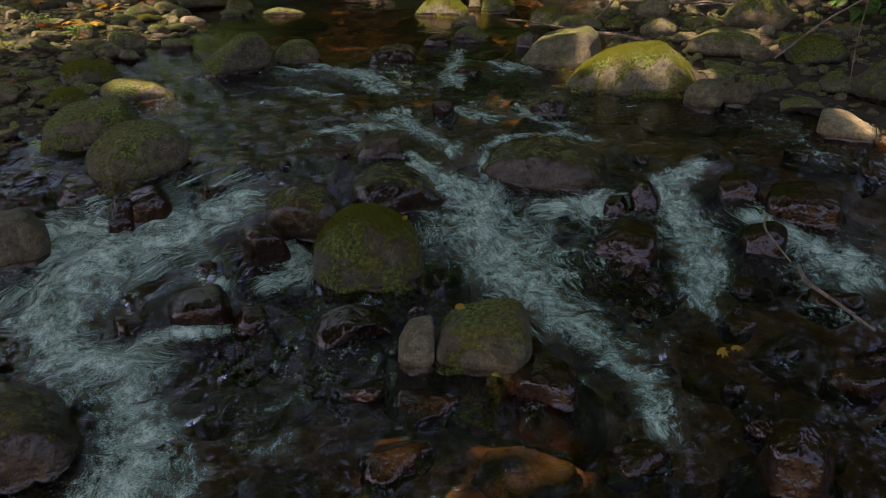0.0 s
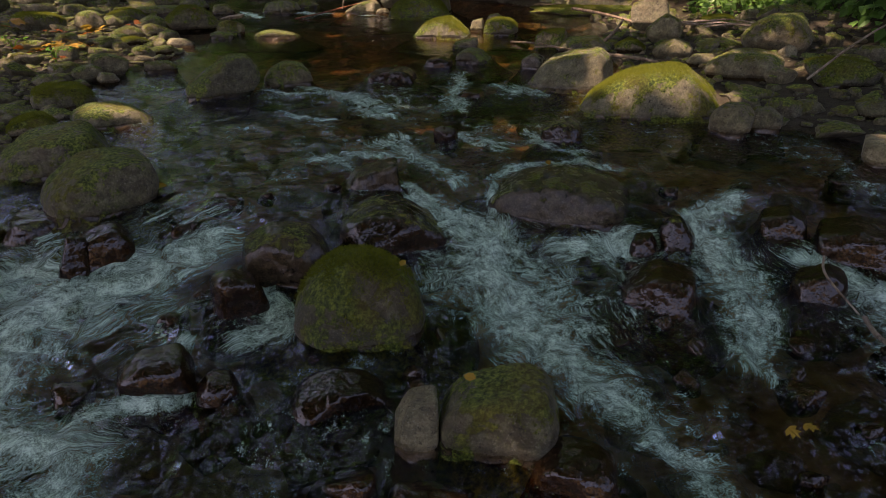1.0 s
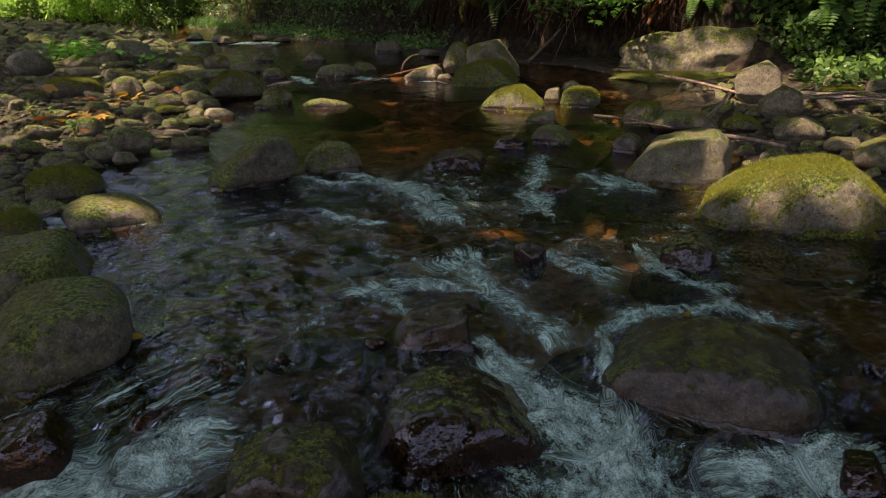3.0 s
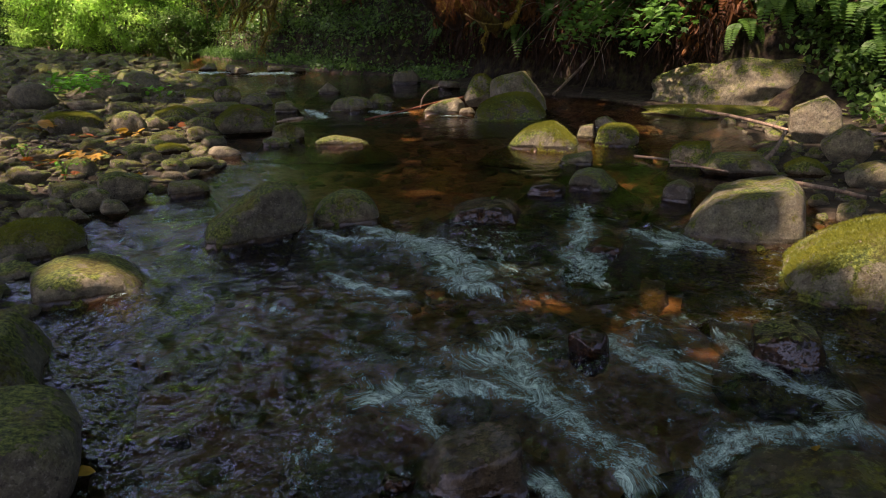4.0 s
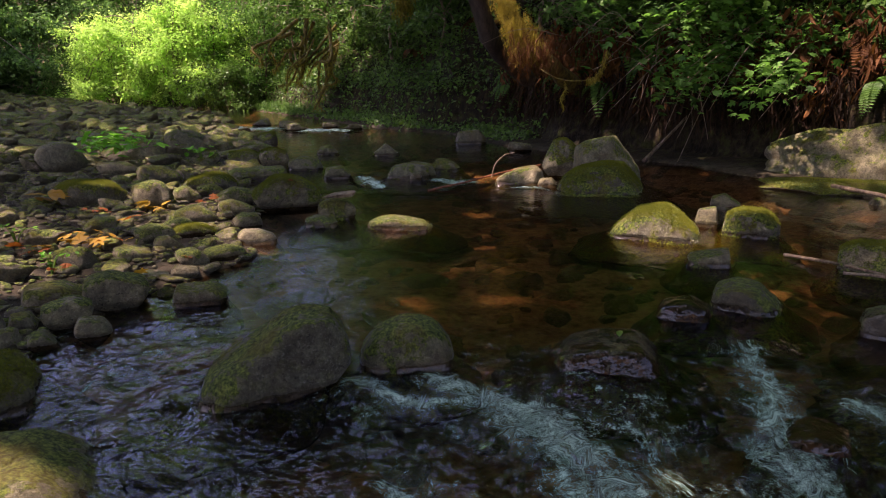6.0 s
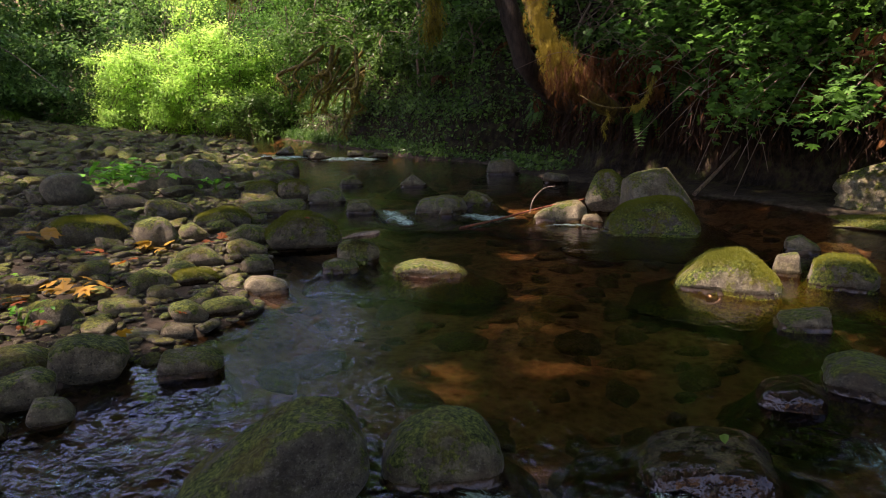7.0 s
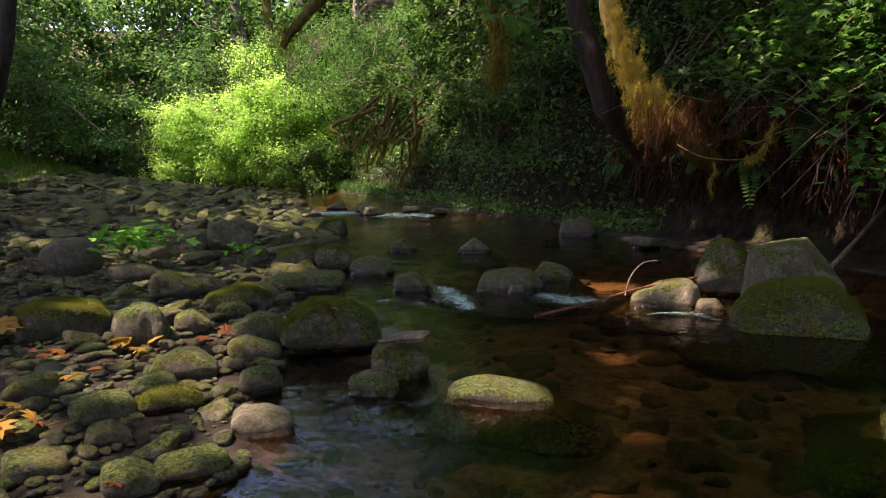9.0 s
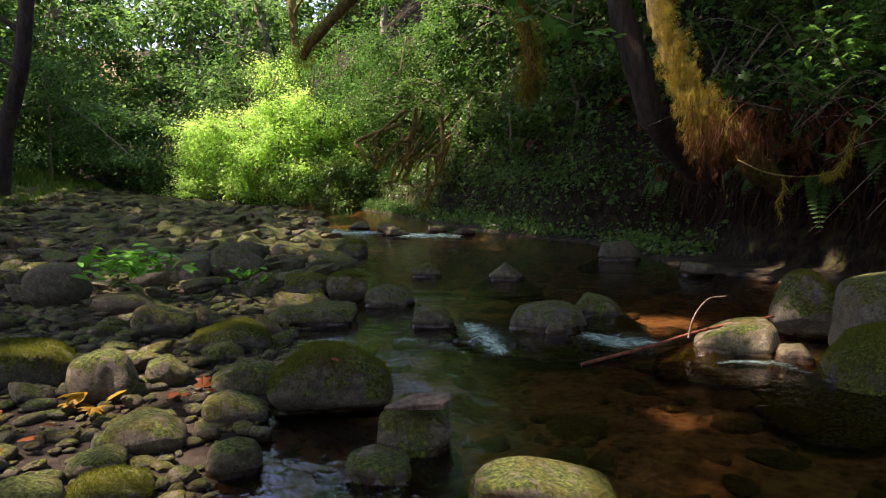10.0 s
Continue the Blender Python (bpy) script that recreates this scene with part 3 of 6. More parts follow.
def grid_arrays(xs, ys):
    nx, ny = len(xs), len(ys)
    gx, gy = np.meshgrid(xs, ys)
    i, j = np.meshgrid(np.arange(nx - 1), np.arange(ny - 1))
    a = (j * nx + i).ravel()
    return gx.ravel(), gy.ravel(), np.stack([a, a + 1, a + nx + 1, a + nx], 1)


gx, gy, faces = grid_arrays(steps((-400, -60, 40), (-60, -20, 2), (-20, -8, .25), (-8, 6, .07), (6, 14, .4), (14, 60, 3), (60, 400, 40)),
                            steps((-400, -20, 40), (-20, -1, 1), (-1, 16, .07), (16, 32, .2), (32, 60, 1.5), (60, 400, 40)))
gz = land(gx, gy)
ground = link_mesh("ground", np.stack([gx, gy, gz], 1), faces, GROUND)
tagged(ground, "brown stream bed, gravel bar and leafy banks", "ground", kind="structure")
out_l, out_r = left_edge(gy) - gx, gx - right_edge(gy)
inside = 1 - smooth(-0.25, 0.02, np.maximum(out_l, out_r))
# The steep bank's foot takes the dark floor colour too, as undercut shade.
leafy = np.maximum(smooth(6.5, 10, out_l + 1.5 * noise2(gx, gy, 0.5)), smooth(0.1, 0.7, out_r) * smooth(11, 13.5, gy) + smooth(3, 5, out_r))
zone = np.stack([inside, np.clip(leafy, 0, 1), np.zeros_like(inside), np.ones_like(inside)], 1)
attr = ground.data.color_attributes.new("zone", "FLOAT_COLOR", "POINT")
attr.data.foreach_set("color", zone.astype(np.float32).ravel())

# ---- boulders of the stream and its edges ----
rock(0.19, 2.74, -0.38, -4, 0.19, 0.23, ((-20, 0.22), (0, 0.23), (40, 0.23), (90, 0.16), (105, 0.15), (135, 0.19), (170, 0.23)), 0.5, 0.3, 0.45, "mossy grey boulder with a deep crack in the stream")
rock(-0.12, 2.73, -0.38, 3, 0.13, 0.16, ((0, 0.09), (100, 0.1), (150, 0.08), (175, 0.09)), 0, 0.8, 0.3, "broken pale grey rock face beside the cracked boulder", "stone", sharp=24)
rock(-0.41, 3.54, -0.35, 9, 0.27, 0.35, ((10, 0.32), (45, 0.28), (65, 0.25), (85, 0.24), (115, 0.25), (135, 0.27), (170, 0.32)), 0.62, 0.12, 0.55, "round boulder capped with dark green moss", sharp=5)
rock(-0.31, 4.38, -0.26, 5, 0.28, 0.20, ((20, 0.33), (60, 0.16), (85, 0.13), (110, 0.17), (145, 0.28), (165, 0.35)), 0.12, 0.1, 1, "dark wet blocky boulder at the cascade lip")
rock(-0.48, 4.88, -0.09, 7, 0.15, 0.12, ((5, 0.2), (100, 0.06), (135, 0.11), (170, 0.19)), 0.05, 0.2, 0.9, "dark wedge shaped rock above the cascade", "stone", sharp=16)
rock(-0.85, 3.95, -0.28, 17, 0.20, 0.27, ((-20, 0.22), (35, 0.21), (80, 0.17), (115, 0.19), (170, 0.24)), 0.12, 0.08, 0.9, "dark wet rock with water sheeting over it")
rock(-1.00, 3.60, -0.31, 22, 0.12, 0.21, ((-5, 0.13), (25, 0.11), (70, 0.12), (110, 0.15), (180, 0.13)), 0, 0.06, 1, "small black wet rock in white water")
rock(-1.22, 3.05, -0.35, 23, 0.14, 0.11, ((-15, 0.16), (25, 0.14), (90, 0.08), (115, 0.1), (175, 0.16)), 0, 0.05, 1, "black wet rock below the cascade")
rock(-0.93, 2.97, -0.36, 18, 0.09, 0.08, ((5, 0.1), (25, 0.08), (85, 0.05), (135, 0.07), (175, 0.11)), 0, 0.05, 1, "small black wet rock below the cascade", "stone")
rock(-0.46, 2.94, -0.37, 9, 0.14, 0.08, ((5, 0.23), (55, 0.11), (85, 0.06), (105, 0.06), (145, 0.16), (165, 0.22)), 0, 0.12, 1, "low brown wet ledge under running water")
rock(0.45, 2.51, -0.39, -10, 0.14, 0.09, ((5, 0.16), (60, 0.1), (90, 0.06), (120, 0.09), (170, 0.16)), 0, 0.02, 1, "black wet rock washed over by water")
rock(-1.61, 2.19, -0.39, 38, 0.26, 0.20, ((15, 0.18), (40, 0.12), (65, 0.1), (100, 0.14), (150, 0.18), (170, 0.23)), 0.1, 0.08, 0.9, "large dark wet boulder beside the lower chute")
rock(-2.43, 3.60, -0.30, 35, 0.17, 0.27, ((-15, 0.17), (35, 0.18), (90, 0.19), (165, 0.15)), 0.1, 0.2, 0.6, "dark rough boulder at the edge of the cascade")
rock(-1.95, 3.85, -0.25, 27, 0.08, 0.22, ((-5, 0.1), (70, 0.15), (155, 0.06), (175, 0.09)), 0, 0.05, 1, "dark wet upright rock by the cascade", "stone", sharp=14)
rock(-1.84, 4.01, -0.22, 25, 0.14, 0.18, ((-10, 0.16), (45, 0.14), (105, 0.1), (150, 0.13), (175, 0.16)), 0, 0.08, 1, "dark wet rock at the side of the cascade", "stone")
rock(-2.35, 4.31, -0.16, 29, 0.19, 0.08, ((5, 0.19), (65, 0.08), (90, 0.05), (135, 0.12), (170, 0.18)), 0.1, 0.1, 1, "dark wet stone under the olive boulder", "stone")
rock(-2.14, 4.61, -0.12, 33, 0.34, 0.29, ((-30, 0.32), (-15, 0.35), (35, 0.34), (80, 0.21), (100, 0.18), (120, 0.19), (160, 0.3)), 0.38, 0.25, 0.2, "smooth olive grey boulder with a thin moss film", sharp=6)
rock(-2.69, 5.21, -0.07, 28, 0.37, 0.23, ((10, 0.39), (40, 0.32), (95, 0.16), (120, 0.2), (160, 0.34)), 0.5, 0.35, 0.2, "broad flat grey boulder with moss patches")
rock(-2.75, 6.43, -0.05, 36, 0.30, 0.14, ((10, 0.33), (45, 0.19), (60, 0.12), (85, 0.09), (110, 0.16), (170, 0.35)), 0.45, 0.8, 0.2, "pale tan slab with a mossy back edge", sharp=10)
rock(-3.50, 7.02, -0.04, 31, 0.29, 0.19, ((5, 0.29), (55, 0.18), (85, 0.12), (110, 0.17), (170, 0.28)), 0.55, 0.5, 0.2, "rounded grey boulder with moss along its top")
rock(-3.22, 5.95, -0.04, 29, 0.19, 0.16, ((-10, 0.19), (45, 0.14), (100, 0.09), (140, 0.12), (170, 0.18)), 0.65, 0.3, 0.1, "moss covered boulder at the side channel")
rock(-2.17, 7.42, -0.03, 24, 0.24, 0.36, ((-45, 0.26), (0, 0.38), (35, 0.38), (90, 0.25), (120, 0.17), (160, 0.34)), 0.42, 0.5, 0.2, "large tilted slab with an olive moss film", sharp=13)
rock(-1.57, 7.77, 0.00, 14, 0.19, 0.21, ((0, 0.24), (40, 0.2), (80, 0.15), (105, 0.15), (135, 0.19), (175, 0.25)), 0.42, 0.35, 0.3, "rounded dark boulder beside the tilted slab", sharp=7)
rock(-0.57, 7.94, 0.00, -2, 0.25, 0.12, ((15, 0.3), (60, 0.17), (90, 0.08), (105, 0.08), (140, 0.19), (165, 0.28)), 0.05, 0.35, 1, "brown rock domed under a sheet of water")
rock(1.21, 7.80, -0.01, -20, 0.45, 0.31, ((5, 0.48), (50, 0.42), (100, 0.19), (140, 0.26)), 0.22, 0.95, 0.25, "pale speckled flat topped boulder", sharp=12)
rock(1.80, 6.74, -0.05, -21, 0.50, 0.39, ((20, 0.57), (55, 0.38), (90, 0.26), (105, 0.25), (120, 0.3), (155, 0.51)), 0.55, 0.85, 0.2, "large sunlit boulder with a thick yellow green moss cap", sharp=5)
rock(2.25, 5.96, -0.06, -27, 0.17, 0.23, ((-10, 0.15), (45, 0.17), (95, 0.15), (130, 0.16), (175, 0.17)), 0.12, 0.3, 0.2, "dark grey boulder at the water edge", sharp=10)
rock(2.53, 5.98, -0.05, -29, 0.13, 0.18, ((0, 0.12), (55, 0.11), (105, 0.12), (175, 0.11)), 0.1, 0.28, 0.2, "dark grey stone at the water edge", sharp=10)
rock(3.01, 7.68, 0.06, -26, 0.36, 0.26, ((5, 0.36), (60, 0.25), (90, 0.17), (120, 0.2), (165, 0.32)), 0.28, 0.9, 0.1, "pale brown boulder among the bank stones")
rock(3.81, 8.79, 0.16, -29, 0.40, 0.39, ((10, 0.35), (30, 0.29), (85, 0.27), (115, 0.27), (140, 0.28), (165, 0.34)), 0.5, 0.5, 0.05, "broad mossy grey boulder high on the bank")
rock(3.72, 10.44, 0.20, -24, 0.24, 0.18, ((5, 0.23), (45, 0.18), (90, 0.12), (110, 0.14), (155, 0.2), (170, 0.23)), 0.9, 0.5, 0, "boulder under a yellow moss cushion", sharp=6)
rock(2.89, 10.71, 0.15, -18, 0.23, 0.50, ((10, 0.24), (50, 0.3), (115, 0.29), (180, 0.26)), 0.2, 0.7, 0, "tall angular tan boulder on the bank", sharp=14)
rock(2.79, 9.72, 0.13, -20, 0.20, 0.34, ((10, 0.21), (65, 0.22), (130, 0.18), (175, 0.21)), 0.25, 0.65, 0, "angular tan block in front of the tall boulder", sharp=14)
rock(2.64, 8.82, 0.08, -21, 0.21, 0.21, ((10, 0.22), (30, 0.18), (65, 0.14), (115, 0.12), (140, 0.15), (170, 0.21)), 0.15, 0.5, 0, "smooth grey slab on the bank")
rock(2.27, 9.23, 0.08, -18, 0.17, 0.15, ((10, 0.19), (45, 0.11), (75, 0.09), (120, 0.11), (170, 0.18)), 0.65, 0.5, 0.1, "small mossy stone on the bank")
rock(1.74, 9.51, 0.05, -13, 0.29, 0.17, ((15, 0.32), (55, 0.17), (95, 0.11), (135, 0.18), (160, 0.29)), 0.4, 0.4, 0.1, "mossy boulder among driftwood")
rock(2.77, 8.18, 0.08, -24, 0.15, 0.12, ((5, 0.15), (30, 0.12), (90, 0.09), (140, 0.12), (175, 0.15)), 0.2, 0.4, 0.1, "rounded grey stone behind the mossy boulder", "stone")
rock(1.39, 9.75, 0.06, -20, 0.19, 0.23, ((-5, 0.19), (15, 0.19), (95, 0.15), (125, 0.18), (180, 0.2)), 0.72, 0.5, 0.2, "blocky stone with green moss", sharp=12)
rock(-0.03, 10.72, 0.09, -12, 0.39, 0.26, ((5, 0.41), (55, 0.22), (100, 0.16), (130, 0.22), (160, 0.34)), 0.55, 0.6, 0.2, "peaked green mossy boulder in the pool", sharp=6)
rock(0.82, 10.81, 0.10, -12, 0.22, 0.22, ((0, 0.24), (50, 0.19), (85, 0.15), (115, 0.19), (170, 0.24)), 0.72, 0.6, 0.3, "rounded boulder with bright green moss")
rock(0.51, 11.09, 0.11, -9, 0.11, 0.18, ((10, 0.12), (100, 0.11), (160, 0.11), (175, 0.12)), 0.2, 0.2, 0.3, "dark stone between the mossy boulders", "stone")
rock(0.86, 12.00, 0.13, -11, 0.14, 0.15, ((5, 0.16), (60, 0.08), (105, 0.1), (175, 0.16)), 0.3, 0.4, 0.2, "grey angular rock behind the mossy boulders")
rock(0.29, 9.81, 0.07, -9, 0.16, 0.11, ((10, 0.18), (100, 0.05), (140, 0.13), (170, 0.18)), 0.3, 0.7, 0.5, "flat pale stone awash in the pool", sharp=14)
rock(0.35, 8.93, 0.03, -12, 0.22, 0.13, ((10, 0.24), (55, 0.12), (85, 0.09), (110, 0.12), (160, 0.21)), 0.3, 0.3, 0.6, "wet rough stone at the riffle head")
rock(-0.06, 8.69, 0.02, -7, 0.15, 0.10, ((5, 0.18), (70, 0.08), (100, 0.06), (140, 0.12), (170, 0.17)), 0, 0.05, 1, "black wet stone at the riffle head")
rock(1.01, 8.52, 0.02, -20, 0.15, 0.15, ((10, 0.14), (75, 0.1), (110, 0.1), (170, 0.14)), 0.1, 0.15, 0.8, "dark wet stone at the foot of the pale boulder")
rock(0.25, 7.26, -0.03, -16, 0.16, 0.06, ((10, 0.16), (25, 0.15), (85, 0.04), (105, 0.04), (155, 0.12), (170, 0.14)), 0, 0.3, 1, "low brown rock breaking the riffle")
rock(-2.32, 10.69, 0.10, 13, 0.21, 0.08, ((20, 0.32), (80, 0.06), (100, 0.08), (135, 0.22), (165, 0.33)), 0.35, 0.75, 0.3, "long flat pale stone in the pool", sharp=6)
rock(-3.41, 9.97, 0.07, 32, 0.14, 0.12, ((5, 0.17), (70, 0.08), (85, 0.07), (120, 0.12), (175, 0.17)), 0.05, 0.95, 0.2, "pale tan stone at the pool edge", sharp=12)
rock(-3.06, 10.65, 0.10, 23, 0.15, 0.09, ((10, 0.18), (45, 0.12), (80, 0.05), (105, 0.07), (170, 0.18)), 0.4, 0.45, 0.4, "low mossy stone awash in the pool")
rock(-3.02, 10.98, 0.11, 21, 0.15, 0.19, ((-10, 0.18), (45, 0.16), (80, 0.12), (110, 0.15), (175, 0.2)), 0.35, 0.4, 0.3, "grey block with a slab of bark on top", sharp=13)
rock(-3.71, 11.41, 0.12, 27, 0.28, 0.35, ((5, 0.35), (30, 0.28), (55, 0.24), (85, 0.23), (130, 0.26), (170, 0.35)), 0.6, 0.35, 0.1, "domed mossy boulder with a red leaf on it")
rock(-1.40, 13.44, 0.15, -1, 0.29, 0.23, ((10, 0.34), (55, 0.26), (100, 0.11), (115, 0.12), (165, 0.29)), 0.25, 0.95, 0.2, "pale sunlit rounded rock with a mossy end")
rock(-0.79, 13.97, 0.16, -6, 0.26, 0.53, ((5, 0.29), (35, 0.25), (50, 0.27), (105, 0.36), (155, 0.3), (175, 0.3)), 0.62, 0.5, 0.1, "tall boulder with a dense moss cap")
rock(-0.25, 13.64, 0.15, -10, 0.37, 0.59, ((15, 0.4), (40, 0.32), (100, 0.4), (125, 0.48), (175, 0.46)), 0.3, 0.75, 0.13, "large angular boulder with a stained face", sharp=14)
rock(-0.38, 12.92, 0.14, -10, 0.42, 0.35, ((10, 0.49), (45, 0.35), (90, 0.24), (105, 0.24), (135, 0.36), (165, 0.49)), 0.8, 0.2, 0.2, "low boulder covered in dark moss", sharp=9)
rock(-1.01, 13.17, 0.15, -4, 0.13, 0.10, ((5, 0.14), (45, 0.09), (95, 0.07), (150, 0.12), (175, 0.14)), 0.05, 0.4, 0.5, "small brown stone between the mossy boulders", "stone")
rock(-2.89, 13.81, 0.16, 12, 0.30, 0.19, ((15, 0.36), (30, 0.31), (80, 0.14), (100, 0.13), (145, 0.28), (165, 0.35)), 0.2, 0.4, 0.3, "brown grey rock in the riffle")
rock(-2.52, 14.43, 0.18, 8, 0.20, 0.16, ((10, 0.24), (50, 0.13), (80, 0.09), (135, 0.17), (170, 0.25)), 0.4, 0.3, 0.2, "mossy dark rock in the riffle")
rock(-2.76, 13.44, 0.15, 11, 0.09, 0.10, ((5, 0.11), (25, 0.1), (95, 0.07), (150, 0.08), (175, 0.11)), 0.1, 0.3, 0.5, "small grey rock in the riffle", "stone")
rock(-3.83, 16.09, 0.22, 14, 0.21, 0.20, ((10, 0.24), (55, 0.1), (125, 0.12), (170, 0.25)), 0.1, 0.45, 0.2, "grey peaked stone standing in the pool", sharp=14)
rock(-4.86, 16.02, 0.22, 20, 0.18, 0.17, ((10, 0.22), (50, 0.12), (105, 0.1), (155, 0.19), (170, 0.22)), 0.3, 0.3, 0.3, "dark grey stone in the pool")
rock(-2.72, 18.50, 0.23, 6, 0.27, 0.27, ((5, 0.33), (45, 0.25), (95, 0.17), (165, 0.31)), 0.1, 0.35, 0.2, "low grey stone below the steep bank")
rock(-4.61, 14.33, 0.17, 23, 0.22, 0.20, ((10, 0.26), (35, 0.21), (80, 0.12), (110, 0.15), (175, 0.28)), 0.3, 0.35, 0.2, "rounded mossy stone at the pool edge")
rock(-3.87, 13.53, 0.16, 20, 0.16, 0.16, ((10, 0.21), (50, 0.14), (95, 0.1), (155, 0.18), (170, 0.2)), 0.25, 0.4, 0.3, "grey stone in the riffle")
rock(-4.98, 13.40, 0.15, 28, 0.33, 0.15, ((-15, 0.39), (40, 0.33), (90, 0.1), (125, 0.22), (165, 0.39)), 0.4, 0.45, 0.1, "flat grey stone at the pool edge", sharp=12)
rock(-5.13, 14.38, 0.18, 26, 0.17, 0.31, ((10, 0.2), (70, 0.2), (105, 0.21), (175, 0.22)), 0.6, 0.3, 0, "dark mossy boulder beside the riffle")
rock(-5.61, 14.40, 0.20, 29, 0.21, 0.24, ((0, 0.26), (65, 0.18), (95, 0.16), (170, 0.25)), 0.55, 0.4, 0.1, "low moss covered boulder at the pool edge")
rock(-7.71, 13.08, 0.24, 45, 0.30, 0.40, ((5, 0.3), (35, 0.26), (85, 0.27), (125, 0.31), (175, 0.31)), 0.1, 0.45, 0, "big rounded grey boulder on the gravel bar", sharp=7)
rock(-7.52, 14.48, 0.25, 39, 0.38, 0.31, ((15, 0.42), (90, 0.21), (120, 0.22), (160, 0.38)), 0.2, 0.55, 0, "angular grey boulder on the gravel bar", sharp=14)
rock(-6.91, 14.93, 0.28, 34, 0.27, 0.43, ((15, 0.28), (60, 0.22), (115, 0.31), (170, 0.3)), 0.2, 0.55, 0, "leaning angular grey boulder", sharp=16)
rock(-5.84, 12.44, 0.18, 38, 0.22, 0.25, ((0, 0.24), (65, 0.15), (95, 0.17), (160, 0.25), (175, 0.25)), 0.5, 0.3, 0, "dark mossy boulder under the leaning ones")
rock(-6.77, 12.98, 0.23, 41, 0.25, 0.15, ((10, 0.26), (55, 0.15), (90, 0.11), (170, 0.26)), 0.1, 0.3, 0, "smooth dark grey boulder")
rock(-5.79, 11.04, 0.18, 46, 0.33, 0.25, ((-10, 0.33), (45, 0.24), (85, 0.15), (110, 0.21), (170, 0.32)), 0.62, 0.4, 0, "broad mossy boulder on the gravel bar")
rock(-5.00, 10.97, 0.16, 41, 0.18, 0.29, ((-5, 0.19), (25, 0.17), (75, 0.19), (110, 0.2), (170, 0.19)), 0.4, 0.6, 0, "upright grey boulder with a mossy side")
rock(-4.83, 11.32, 0.17, 37, 0.12, 0.18, ((0, 0.13), (50, 0.09), (110, 0.12), (170, 0.13)), 0.45, 0.5, 0, "mossy brown stone on the gravel bar")
rock(-4.91, 11.97, 0.16, 34, 0.13, 0.11, ((-5, 0.15), (60, 0.08), (100, 0.07), (155, 0.14), (175, 0.15)), 0.75, 0.4, 0, "moss topped round stone")
rock(-4.33, 11.43, 0.14, 32, 0.17, 0.18, ((0, 0.2), (30, 0.17), (80, 0.12), (115, 0.12), (170, 0.2)), 0.35, 0.65, 0, "brown weathered stone with wavy bands")
rock(-5.06, 12.27, 0.16, 34, 0.26, 0.20, ((-10, 0.31), (35, 0.24), (75, 0.15), (105, 0.12), (140, 0.21), (165, 0.29)), 0.55, 0.3, 0, "dark sloping boulder with moss")
rock(-4.28, 10.53, 0.12, 38, 0.18, 0.16, ((5, 0.2), (45, 0.11), (90, 0.11), (115, 0.12), (165, 0.2)), 0.42, 0.6, 0.05, "smooth grey stone with moss on its back", sharp=6)
rock(-4.11, 11.01, 0.13, 33, 0.15, 0.13, ((0, 0.18), (65, 0.07), (105, 0.1), (170, 0.17)), 0.45, 0.35, 0, "dark grey stone with moss patches")
rock(-4.04, 10.69, 0.12, 34, 0.06, 0.08, ((5, 0.06), (30, 0.05), (100, 0.05), (160, 0.06), (175, 0.06)), 0.1, 0.5, 0.1, "small round grey stone on the gravel", "stone")
rock(-3.74, 10.47, 0.09, 33, 0.12, 0.14, ((-20, 0.13), (30, 0.13), (80, 0.09), (110, 0.1), (170, 0.14)), 0.35, 0.2, 0.2, "dark mossy stone at the pool edge")
rock(-3.80, 10.80, 0.11, 31, 0.05, 0.06, ((5, 0.06), (20, 0.05), (80, 0.04), (155, 0.06), (175, 0.06)), 0.1, 0.7, 0.1, "small tan stone at the pool edge", "stone")
rock(-4.30, 10.21, 0.12, 41, 0.13, 0.09, ((-15, 0.13), (60, 0.09), (100, 0.05), (135, 0.08), (175, 0.14)), 0.5, 0.45, 0.05, "leaning grey stone with a moss film")
rock(-4.04, 10.05, 0.10, 39, 0.16, 0.09, ((-10, 0.17), (70, 0.07), (95, 0.06), (130, 0.11), (175, 0.18)), 0.65, 0.15, 0.1, "dark mossy stone on the gravel bar")
rock(-4.27, 9.80, 0.11, 44, 0.16, 0.13, ((-10, 0.16), (35, 0.13), (80, 0.08), (110, 0.09), (170, 0.16)), 0.6, 0.3, 0, "moss covered stone on the gravel bar")
rock(-3.99, 9.54, 0.10, 44, 0.11, 0.10, ((-5, 0.12), (45, 0.06), (100, 0.07), (155, 0.1), (175, 0.11)), 0.2, 0.5, 0, "grey stone on the gravel bar")
rock(-3.59, 9.23, 0.06, 42, 0.12, 0.13, ((10, 0.11), (55, 0.07), (100, 0.09), (170, 0.12)), 0.4, 0.45, 0, "grey mossy stone at the pool edge")
rock(-3.43, 9.42, 0.07, 38, 0.14, 0.09, ((15, 0.15), (75, 0.07), (95, 0.06), (140, 0.13), (175, 0.17)), 0.5, 0.3, 0.1, "long mossy stone at the pool edge", sharp=10)
rock(-4.09, 9.20, 0.10, 49, 0.15, 0.08, ((5, 0.13), (70, 0.05), (85, 0.05), (160, 0.12), (175, 0.13)), 0.4, 0.4, 0, "flat grey stone on the gravel bar")
rock(-3.16, 8.49, 0.01, 29, 0.16, 0.11, ((-10, 0.19), (65, 0.11), (90, 0.07), (165, 0.18)), 0.42, 0.3, 0.15, "flat dark green stone at the pool edge", sharp=11)
rock(-3.69, 7.95, 0.00, 38, 0.13, 0.18, ((-5, 0.13), (65, 0.13), (100, 0.11), (170, 0.14)), 0.4, 0.6, 0.05, "brown mossy stone by the side channel")
